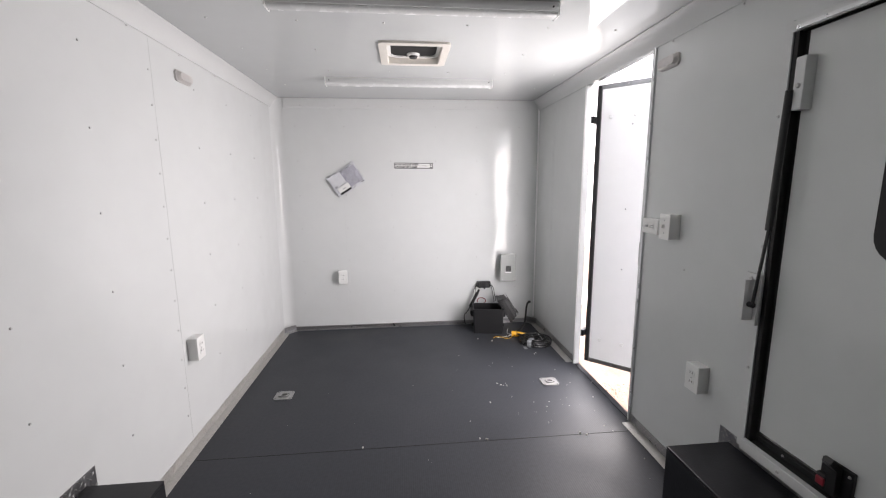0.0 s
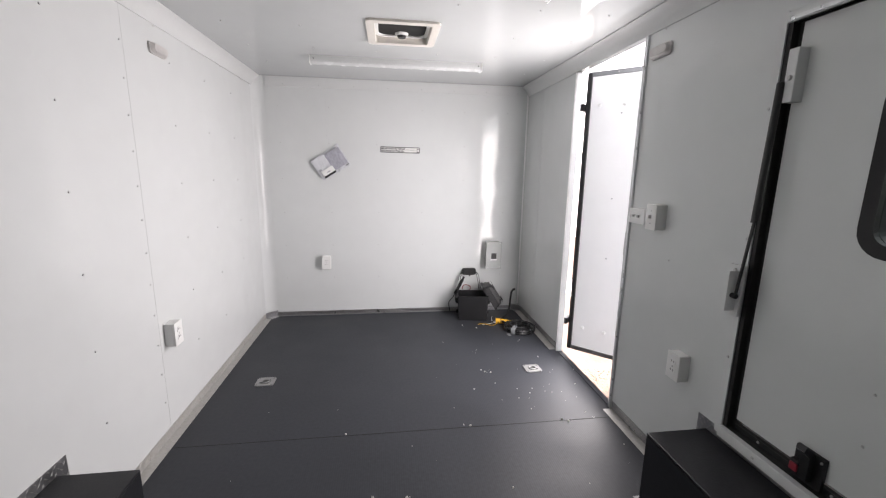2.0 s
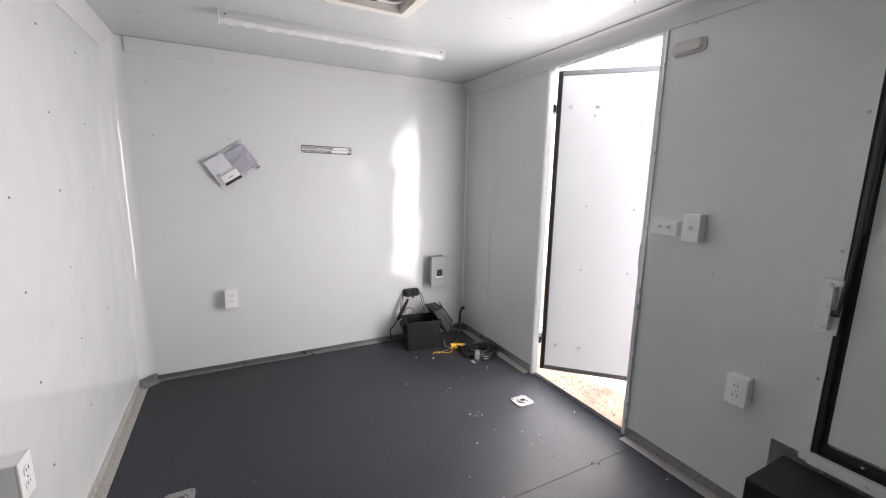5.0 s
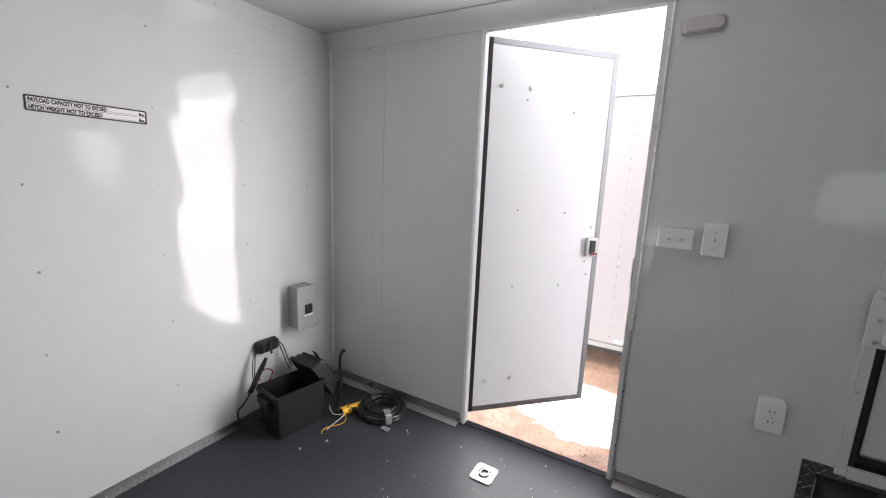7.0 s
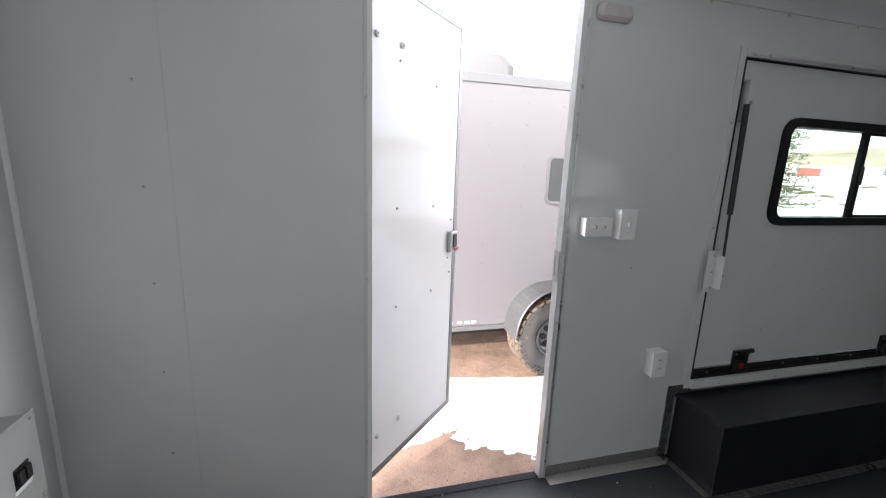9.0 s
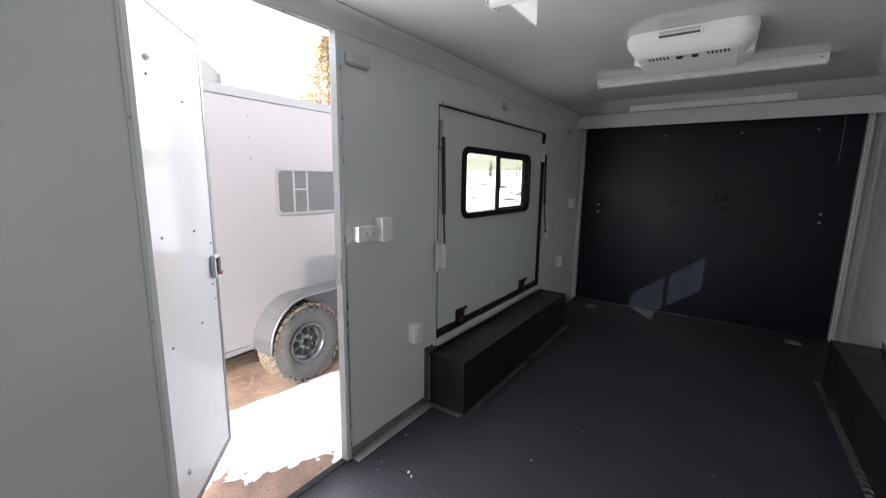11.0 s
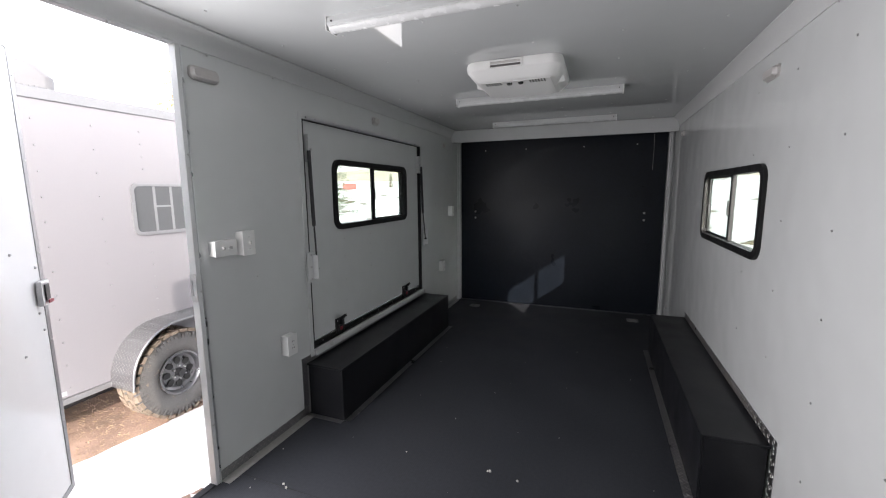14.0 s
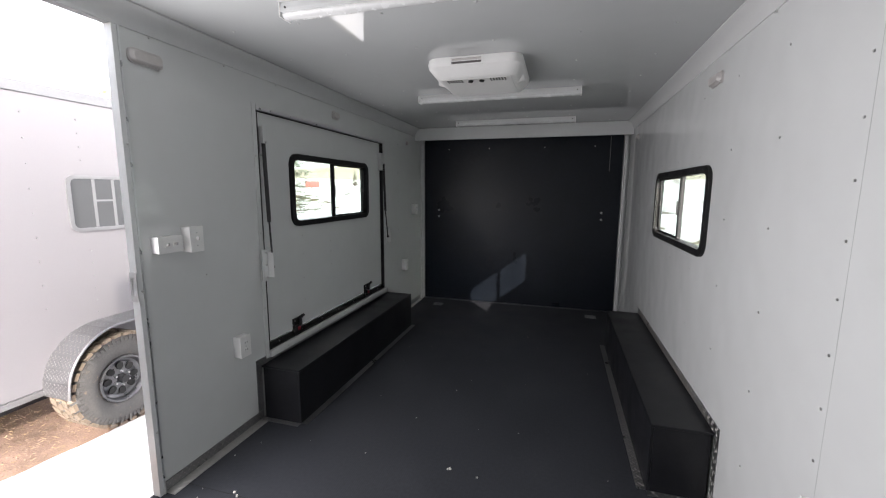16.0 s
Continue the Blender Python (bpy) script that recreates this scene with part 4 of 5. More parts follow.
ch.children[0].matrix_basis = pose(0, -0.001, 0, 90, 0, 0)
for k in range(5):
    part("fin", bx(-0.05 + k * 0.025 - 0.004, -0.05 + k * 0.025 + 0.004, -0.062, -0.054, -0.026, 0.026, bevel=0.002), M_BLACK, ch)
part("strap", bx(-0.008, 0.008, -0.068, -0.0625, -0.045, 0.045, bevel=0.002), M_RUBBER, ch)
tube("lead", [(-0.08, -0.03, -0.005), (-0.12, -0.05, -0.04), (-0.125, -0.05, -0.14), (-0.12, -0.06, -0.22), (-0.10, -0.10, -0.30)], 0.003, M_RUBBER, ch)
tube("lead", [(-0.08, -0.03, 0.0), (-0.10, -0.04, -0.06), (-0.11, -0.05, -0.16)], 0.003, M_RUBBER, ch)
tube("lead", [(0.08, -0.03, -0.005), (0.105, -0.04, -0.02), (0.115, -0.06, -0.10), (0.12, -0.10, -0.17)], 0.003, M_RUBBER, ch)
tube("lead", [(0.08, -0.03, -0.008), (0.09, -0.04, -0.05), (0.10, -0.07, -0.13), (0.10, -0.11, -0.18)], 0.003, M_RUBBER, ch)
plug = thing("tied_cable", "short black cable folded and tied, beside the battery box", "cable", at=pose(0.535, 3.43, 0.26, 10, 24, 0))
for k in range(3):
    part("strand", cyl(bmesh.new(), (-0.008 + k * 0.008, 0, -0.08), (-0.008 + k * 0.008, 0, 0.08), 0.008, 0.007, 10), M_RUBBER, plug)
part("plug_tip", cyl(bmesh.new(), (0, 0, 0.08), (0, 0, 0.115), 0.012, 0.009, 10), M_BLACK, plug)
tube("tail", [(0, 0, -0.08), (0.0, 0.0, -0.14), (-0.02, 0.02, -0.2), (0.03, -0.02, -0.262)], 0.004, M_RUBBER, plug)
rw = thing("red_wire", "loop of red wire behind the battery box", "wire", at=pose(0.62, 3.47, 0.22))
tube("wire_loop", [(-0.04, 0, 0.0), (-0.05, 0, 0.03), (0.0, 0.01, 0.05), (0.05, 0, 0.02), (0.02, -0.01, -0.01), (-0.02, -0.03, -0.04), (0.0, -0.06, -0.12)], 0.0035, mat("red_wire", (0.22, 0.014, 0.03), 0.5), rw)

coil = thing("extension_cord", "coil of black power cord wrapped with clear tape on the floor", "power cord", at=pose(0.995, 2.95, 0.0) @ Matrix.Diagonal((1.12, 1.12, 1.15, 1)))
rnd = random.Random(4)
M_RUBBERSH = mat("shiny_black_cord", (0.014, 0.014, 0.015), 0.3, vary=0.2, scale=30)
M_TAPE = mat("clear_tape", (0.20, 0.21, 0.22), 0.12, vary=0.1, scale=60, wave=0.4, wave_scale=40)
for k in range(9):
    rad = 0.072 + (k % 4) * 0.0155 + rnd.uniform(-0.003, 0.003)
    zz = 0.0085 + (k // 4) * 0.0155
    ox, oy = rnd.uniform(-0.006, 0.006), rnd.uniform(-0.006, 0.006)
    tube("cord_loop", [(ox + rad * math.cos(a * math.pi / 8), oy + rad * math.sin(a * math.pi / 8), zz + 0.002 * math.sin(a * 2 + k)) for a in range(16)], 0.0082, M_RUBBERSH, coil, cyclic=True)
for a in (232,):
    c, s = math.cos(radians(a)), math.sin(radians(a))
    to = lambda u, v, d, c=c, s=s: (c * (0.097 + u) - s * d, s * (0.097 + u) + c * d, 0.026 + v)
    part("tape_wrap", ring(bmesh.new(), rounded_rect(0.078, 0.058, 0.018), rounded_rect(0.074, 0.054, 0.016), -0.016, 0.016, to), M_TAPE, coil, "clear packing tape")
part("tape_tail", bx(-0.125, -0.10, -0.13, -0.085, 0.004, 0.006), M_TAPE, coil)
tube("tail", [(-0.085, 0.06, 0.03), (-0.10, 0.10, 0.03), (-0.11, 0.14, 0.02), (-0.14, 0.12, 0.015)], 0.008, M_RUBBERSH, coil)

pl = thing("power_plug", "yellow locking power plug with loose wire ends on the floor", "plug", at=pose(0.87, 3.10, 0.024, 0, 0, -12))
turned = lambda dx, dy, z: (dx * 0.978 - dy * 0.208, dx * 0.208 + dy * 0.978, z)
M_YEL = mat("yellow_plastic", (0.75, 0.40, 0.015), 0.4, vary=0.08, scale=30)
part("plug_body", cyl(cyl(bmesh.new(), (-0.045, 0, 0), (0.005, 0, 0), 0.026, 0.024, 18), (0.005, 0, 0), (0.03, 0, 0), 0.022, 0.020, 18), M_YEL, pl)
part("collar", cyl(bmesh.new(), (-0.006, 0, 0), (0.006, 0, 0), 0.0285, None, 18), mat("amber_plastic", (0.35, 0.17, 0.01), 0.4), pl)
part("boot", cyl(bmesh.new(), (0.03, 0, 0), (0.085, 0, 0), 0.020, 0.012, 16), M_YEL, pl)
part("pin_face", cyl(bmesh.new(), (-0.046, 0, 0), (-0.0455, 0, 0), 0.022, None, 16), M_BLACK, pl)
tube("wire", [turned(*p) for p in ((-0.04, -0.02, -0.005), (-0.06, -0.05, -0.018), (-0.11, -0.045, -0.02), (-0.16, -0.01, -0.015), (-0.20, 0.0, -0.02), (-0.215, -0.02, -0.021))], 0.0024, M_YEL, pl, "yellow wire end")
tube("wire", [turned(*p) for p in ((-0.04, -0.01, 0.0), (-0.07, 0.01, -0.005), (-0.08, 0.05, 0.0), (-0.055, 0.09, 0.02))], 0.0016, M_WHITEPL, pl, "white wire end")
tube("wire", [turned(*p) for p in ((-0.04, -0.015, 0.0), (-0.08, -0.02, -0.01), (-0.14, -0.01, -0.02), (-0.18, -0.02, -0.021))], 0.0018, M_WHITEPL, pl, "white wire end")
tube("wire", [(0.08, 0, -0.003), (0.11, 0.0, -0.012), (0.14, -0.01, -0.014)], 0.008, M_RUBBERSH, pl)
st = thing("cord_stub", "black cord stub rising from the floor in the corner", "cord", at=pose(0.985, 3.29, 0.0))
tube("cord", [(-0.10, -0.10, 0.008), (-0.04, -0.06, 0.01), (0.02, 0.0, 0.05), (0.035, 0.02, 0.16), (0.04, 0.02, 0.24), (0.06, 0.02, 0.255)], 0.009, M_RUBBER, st)
part("cord_tip", cyl(bmesh.new(), (0.055, 0.02, 0.254), (0.075, 0.02, 0.258), 0.0115, None, 12), M_BLACK, st)

# ---- papers and rating label on the nose wall ----
M_PAPER = mat("printed_paper", (0.60, 0.61, 0.64), 0.6, vary=0.05, scale=25, bump=0.1, bump_scale=40)
M_BAG = mat("clear_plastic_sleeve", (0.62, 0.63, 0.66), 0.12, vary=0.06, scale=18, wave=0.5, wave_scale=22)
M_LILAC = mat("grey_lilac_paper", (0.36, 0.36, 0.41), 0.5, vary=0.12, scale=14, wave=0.3, wave_scale=20)
M_INK = mat("dark_ink", (0.022, 0.022, 0.025), 0.6)
M_INKGREY = mat("grey_ink", (0.36, 0.37, 0.40), 0.6)
pp = thing("document_sleeve", "crumpled clear plastic sleeve of papers taped to the nose wall", "papers", at=pose(-0.64, YF, 1.415, 0, -32, 0) @ Matrix.Diagonal((0.84, 1, 0.84, 1)))


def wavy_sheet(w, h, y, amp, seed, nx=10, nz=8, th=0.0012):
    bm = bmesh.new()
    g = {}
    for side in (0, 1):
        for i in range(nx + 1):
            for j in range(nz + 1):
                u, v = (i / nx - 0.5) * w, (j / nz - 0.5) * h
                d = noise.noise((u * 9 + seed, v * 9, seed)) * amp
                jag = noise.noise((u * 30, v * 30, seed)) * 0.008 * (i in (0, nx) or j in (0, nz))
                g[side, i, j] = bm.verts.new((u + jag, -(y + abs(d)) - side * th, v + jag))
    for i in range(nx):
        for j in range(nz):
            for s in (0, 1):
                q = [g[s, i, j], g[s, i + 1, j], g[s, i + 1, j + 1], g[s, i, j + 1]]
                bm.faces.new(q)
    for i in range(nx):
        for j in (0, nz):
            bm.faces.new((g[0, i, j], g[0, i + 1, j], g[1, i + 1, j], g[1, i, j]))
    for j in range(nz):
        for i in (0, nx):
            bm.faces.new((g[0, i, j], g[0, i, j + 1], g[1, i, j + 1], g[1, i, j]))
    return bm


part("sleeve", wavy_sheet(0.345, 0.25, 0.001, 0.020, 3), M_BAG, pp, "wrinkled clear plastic", smooth=True)
part("sheet", wavy_sheet(0.15, 0.21, 0.024, 0.006, 7, 6, 5), M_PAPER, pp, "white folded sheet").location = (-0.085, 0, 0.005)
part("sheet", wavy_sheet(0.21, 0.19, 0.021, 0.008, 5, 6, 5), M_LILAC, pp, "grey printed sheet").location = (0.055, 0, 0.0)
cd = part("card", bx(-0.13, 0.005, -0.036, -0.033, -0.115, -0.035), M_WHITEPL, pp, "small white card")
part("card_band", bx(-0.13, 0.005, -0.0375, -0.0362, -0.115, -0.094), M_INK, cd, "dark band")
part("print_bar", bx(-0.08, -0.045, -0.0372, -0.0362, -0.075, -0.066), M_INKGREY, cd)
part("stamp", bx(-0.145, -0.115, -0.0325, -0.0318, -0.03, -0.008), M_INKGREY, pp)
part("edge_bar", bx(0.125, 0.165, -0.0325, -0.0318, -0.112, -0.104), M_INK, pp)

rl = thing("rating_label", "white rating sticker with black border and two lines of print", "sticker", at=pose(-0.021, YF, 1.538, 0, 0.7, 0))
part("sticker", slab(bmesh.new(), rounded_rect(0.355, 0.052, 0.006), 0, 0.0008, lambda u, v, d: (u, -d, v)), M_WHITEPL, rl)
part("border", ring(bmesh.new(), rounded_rect(0.355, 0.052, 0.006), rounded_rect(0.344, 0.041, 0.004), 0.0008, 0.0014, lambda u, v, d: (u, -d, v)), M_INK, rl)
part("rule", bx(-0.173, 0.173, -0.0014, -0.0008, -0.0012, 0.0), M_INK, rl)


def text(words, size, at, parent, material, name="print_line", fit=None):
    cu = bpy.data.curves.new(name, "FONT")
    cu.body, cu.size, cu.extrude, cu.offset = words, size, 0.0003, 0.0009
    tmp = bpy.data.objects.new(name, cu)
    me = bpy.data.meshes.new_from_object(tmp)
    bpy.data.objects.remove(tmp)
    me.materials.clear()
    me.materials.append(material)
    if fit:
        w = max(v.co.x for v in me.vertices)
        for v in me.vertices:
            v.co.x *= fit / w
    ob = new(name, me)
    ob.parent = parent
    ob.matrix_basis = at
    return ob


text("PAYLOAD CAPACITY NOT TO EXCEED", 0.019, pose(-0.168, -0.0012, 0.0045, 90, 0, 0), rl, M_INK, fit=0.215)
text("HITCH WEIGHT NOT TO EXCEED", 0.019, pose(-0.168, -0.0012, -0.0185, 90, 0, 0), rl, M_INK, fit=0.20)
for z in (0.0045, -0.0185):
    text("lbs.", 0.016, pose(0.15, -0.0012, z, 90, 0, 0), rl, M_INK)
    part("blank_line", bx(0.05, 0.145, -0.0014, -0.0008, z, z + 0.0012), M_INK, rl)


# ---- floor tie-downs ----
def tie_down(x, y, rz):
    td = thing("tie_down", "zinc steel recessed D-ring tie-down plate in the floor", "tie-down", "floor tie-downs", pose(x, y, 0, 0, 0, rz))
    to = lambda u, v, d: (u, v, d)
    part("plate", ring(bmesh.new(), rounded_rect(0.115, 0.105, 0.018), rounded_rect(0.066, 0.056, 0.024), 0.0, 0.006, to), M_ZINC, td, "stamped zinc plate")
    part("cup", slab(bmesh.new(), rounded_rect(0.068, 0.058, 0.025), 0.0003, 0.0015, to), M_STEELDK, td)
    tube("d_ring", [(0.024 * math.cos(a * math.pi / 6), 0.020 * math.sin(a * math.pi / 6), 0.0075) for a in range(12)], 0.0045, M_ZINC, td, cyclic=True)
    part("ring_strap", bx(-0.034, -0.018, -0.017, 0.017, 0.004, 0.0125, bevel=0.002), M_ZINC, td)
    for u in (-0.044, 0.044):
        for v in (-0.04, 0.04):
            part("rivet", cyl(bmesh.new(), (u, v, 0.006), (u, v, 0.008), 0.006, 0.004, 8), M_STEELDK, td)


for x, y, rz in ((-0.934, 2.25, 0), (0.861, 2.242, 180), (0.851, -1.667, 180), (-0.93, -1.667, 0)):
    tie_down(x, y, rz)

# ---- floor seam and crumbs ----
structure("floor_seam", bx(XL + 0.05, XR - 0.05, 1.644, 1.647, 0.0, 0.0012), M_RUBBER, "fine seam between two rubber floor sheets", "seam")
M_CRUMB = mat("pale_crumbs", (0.62, 0.60, 0.56), 0.8, vary=0.2, scale=40)
cr = bmesh.new()
rnd = random.Random(11)


def crumb(x, y, s):
    m = Matrix.Translation((x, y, s * 0.35)) @ Euler((rnd.uniform(0, 6), rnd.uniform(0, 6), rnd.uniform(0, 6))).to_matrix().to_4x4() @ Matrix.Diagonal((s, s * rnd.uniform(0.5, 1), s * 0.6, 1))
    bmesh.ops.create_icosphere(cr, subdivisions=1, radius=1, matrix=m)


for x, y, s in ((0.495, 2.26, 0.006), (0.516, 2.235, 0.008), (0.553, 2.22, 0.008), (0.53, 2.225, 0.005), (0.395, 2.02, 0.006), (0.296, 1.655, 0.009), (0.26, 1.665, 0.006), (-0.368, 1.655, 0.007),
                (0.293, 2.743, 0.005), (0.733, 1.936, 0.006), (0.512, 3.08, 0.009), (0.626, 3.013, 0.010), (1.069, 2.013, 0.006), (0.908, 2.707, 0.005), (0.925, 2.726, 0.006), (0.85, 1.633, 0.008), (0.82, 1.65, 0.010),
                (-0.072, 1.197, 0.010), (-0.06, 1.20, 0.006), (0.395, 1.202, 0.006), (-0.215, 1.219, 0.007), (0.25, 0.803, 0.005), (0.096, 0.397, 0.005), (-0.375, 0.788, 0.005)):
    crumb(x, y, s)
for k in range(45):
    crumb(rnd.uniform(-0.9, 1.05), rnd.uniform(-1.5, 3.3), rnd.choice((0.0014, 0.002, 0.0028)))
for k in range(30):
    crumb(rnd.gauss(0.85, 0.18), rnd.gauss(2.1, 0.4), rnd.choice((0.002, 0.003, 0.0045)))
ob = tagged(link("crumbs", cr, M_CRUMB), "small pale crumbs and dirt scattered on the floor", "debris", kind="stuff")

# ---- outside: ground, snow, neighbouring trailer ----
M_DIRT = mat("brown_gravel_dirt", (0.27, 0.182, 0.140), 0.9, vary=0.55, scale=5, fine=120, bump=0.8, bump_scale=60, dirt=(0.15, 0.088, 0.055), dirt_at=0.58)
M_SNOW = mat("old_snow", (0.74, 0.735, 0.735), 0.6, vary=0.05, scale=2.4, fine=22, bump=0.5, bump_scale=18, dirt=(0.46, 0.38, 0.30), dirt_at=0.6)
M_HILL = mat("dry_grass_hills", (0.40, 0.36, 0.28), 0.95, vary=0.25, scale=0.02, fine=0.15, dirt=(0.16, 0.15, 0.09), dirt_at=0.55)
structure("ground", bx(-2500, 2500, -2500, 2500, GROUND - 0.5, GROUND), M_DIRT, "brown gravelly dirt between patches of snow", "ground")


def snow_depth(x, y):
    """Snow height over the dirt; below zero where the dirt shows."""
    n = noise.fractal((x * 1.7, y * 1.7, 0.3), 0.9, 2.2, 5)
    n2 = noise.fractal((x * 6, y * 6, 4.3), 0.9, 2.2, 3)
    h = 0.06 + 0.02 * n
    if x > 0 and -14 < y < 14:
        edge = 2.96 + 0.19 * min(y, 2.2) + 0.02 * math.sin(y * 2.2) + 0.05 * n
        if 2.75 < x < 6.2:
            h = min(h, (edge - x) * 0.18 if x < 4.5 else (x - 5.7) * 0.2)
        near = 2.36 + 0.14 * n - 0.85 * max(0, 1.68 - y) + 0.16 * max(0.0, y - 2.1)
        n3 = noise.fractal((x * 14, y * 14, 9.1), 0.9, 2.2, 3)
        if x < 2.9:
            k = max(0.0, min(1.0, (2.88 - x) / 0.5))
            streak = noise.fractal((x * 9 + y * 5, y * 3.2, 6.7), 0.9, 2.2, 3)
            h = min(h, (x - near) * 0.13 + k * (0.020 * n2 + 0.024 * streak + 0.010 * n3))
    elif x <= 0 and -2.4 < y < 4:
        h = min(h, (-1.5 - x) * 0.15) if x > -3 else h
    return h


def rise(x, y):
    """Height by which the snowfield climbs towards the hills."""
    return 0.045 * min(160.0, max(0.0, math.hypot(x, y) - 30))


def axis_marks(lo, hi, step, far):
    a = list(np.arange(lo, hi + 1e-6, step))
    d, up = step, hi
    ext = []
    while up < far:
        d *= 1.45
        up += d
        ext.append(up)
    d, dn = step, lo
    low = []
    while dn > -far:
        d *= 1.45
        dn -= d
        low.append(dn)
    return low[::-1] + a + ext


xs, ys = axis_marks(0.9, 3.7, 0.022, 2000), axis_marks(-0.2, 3.6, 0.025, 2000)
sv = [(x, y, GROUND + max(-0.05, snow_depth(x, y)) + rise(x, y) + (0.25 * noise.noise((x * 0.05, y * 0.05, 0)) if abs(x) + abs(y) > 40 else 0)) for y in ys for x in xs]
nxs = len(xs)
sf = [(j * nxs + i, j * nxs + i + 1, (j + 1) * nxs + i + 1, (j + 1) * nxs + i) for j in range(len(ys) - 1) for i in range(nxs - 1)]
me = bpy.data.meshes.new("snow")
me.from_pydata(sv, [], sf)
me.materials.append(M_SNOW)
for p in me.polygons:
    p.use_smooth = True
tagged(new("snow", me), "thin old white snow cover with trodden dirty patches", "snow", kind="structure")
# stones on the dirt
rnd = random.Random(5)
pv, pf = [], []
for k in range(9000):
    x, y = (rnd.uniform(1.2, 2.5), rnd.uniform(0.6, 3.4)) if k % 2 else (rnd.uniform(2.7, 4.4), rnd.uniform(0.0, 2.6))
    if snow_depth(x, y) < 0.012:
        r_ = rnd.choice((0.003, 0.004, 0.005, 0.006, 0.009))
        turn = Euler((rnd.uniform(0, 6), rnd.uniform(0, 6), rnd.uniform(0, 6))).to_matrix()
        b_ = len(pv)
        for d in ((1.2, 0, 0), (-1, 0, 0), (0, 0.8, 0), (0, -0.9, 0), (0, 0, 0.7), (0, 0, -0.7)):
            q = turn @ Vector(d)
            pv.append((x + q.x * r_, y + q.y * r_, GROUND + r_ * 0.25 + q.z * r_ * 0.75))
        pf += [(b_ + a, b_ + c, b_ + e) for a, c, e in ((0, 2, 4), (2, 1, 4), (1, 3, 4), (3, 0, 4), (2, 0, 5), (1, 2, 5), (3, 1, 5), (0, 3, 5))]
me = bpy.data.meshes.new("pebbles")
me.from_pydata(pv, [], pf)
me.materials.append(mat("pebble", (0.24, 0.165, 0.12), 0.9, vary=0.6, scale=25))
tagged(new("pebbles", me), "small brown pebbles scattered on the dirt", "gravel", kind="stuff")
sv, sf = [], []
for k in range(2600):
    x, y = rnd.uniform(2.9, 4.6), rnd.uniform(-0.2, 2.7)
    if snow_depth(x, y) < 0.005:
        a, l_, w_ = rnd.uniform(0, 6.28), rnd.uniform(0.012, 0.045), 0.0009
        z = GROUND + rnd.uniform(0.002, 0.012)
        c, d = math.cos(a), math.sin(a)
        b_ = len(sv)
        sv += [(x - d * w_, y + c * w_, z), (x + d * w_, y - c * w_, z), (x + c * l_, y + d * l_, z + rnd.uniform(-0.004, 0.018)), (x + c * l_ * 0.5, y + d * l_ * 0.5, z + w_ * 2)]
        sf += [(b_, b_ + 1, b_ + 2), (b_, b_ + 3, b_ + 2), (b_ + 1, b_ + 3, b_ + 2), (b_, b_ + 1, b_ + 3)]
me = bpy.data.meshes.new("straw_litter")
me.from_pydata(sv, [], sf)
me.materials.append(mat("dry_straw", (0.34, 0.245, 0.13), 0.8, vary=0.4, scale=20))
tagged(new("straw_litter", me), "dry yellow straw litter on the dirt beside the parked trailer", "straw", kind="stuff")

# ---- our trailer's underside skirt, so that its shade falls on the ground ----
structure("trailer_frame", boxes((XL - T, XR + T, YR - T, YF + T, -0.22, -0.082)), M_BLACK, "dark steel frame beneath the trailer floor", "frame")

# ---- neighbouring trailer ----
NX, NZ0, NZ1 = 3.36, -0.245, 2.118
M_FRAMEALU = mat("grey_window_frame", (0.20, 0.20, 0.205), 0.45, metal=0.6, vary=0.08, scale=20)
# White paint darkened in the base colour so the sunlit side reads as shaded.
M_SKIN = mat("toned_down_white_skin", (0.150, 0.145, 0.152), 0.35, vary=0.02, scale=1.5, rough_vary=0.03, wave=0.03, wave_scale=1.2)
nt_ = thing("parked_trailer", "white cargo trailer with off-road wheels parked alongside on the dirt", "trailer", at=pose(NX, 0, GROUND))
gz = -GROUND
NY0, NY1 = -2.15, 3.2
body = part("body", bx(0, 2.1, NY0, NY1, NZ0 + gz + 0.05, NZ1 + gz, bevel=0.01), M_SKIN, nt_, "white riveted side skin, its colour darkened for shade")
part("roof_rail", bx(-0.012, 0.05, NY0, NY1, NZ1 + gz - 0.01, NZ1 + gz + 0.075, bevel=0.008), M_FRAMEALU, nt_, "aluminium roof rail")
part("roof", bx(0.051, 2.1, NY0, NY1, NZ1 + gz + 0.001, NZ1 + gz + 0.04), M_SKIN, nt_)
part("bottom_rail", bx(-0.010, 0.05, NY0, NY1, NZ0 + gz, NZ0 + gz + 0.049, bevel=0.004), M_FRAMEALU, nt_, "aluminium bottom rail")
part("chassis", bx(0.25, 1.85, NY0 + 0.1, NY1 + 0.6, NZ0 + gz - 0.14, NZ0 + gz - 0.002), M_BLACK, nt_)
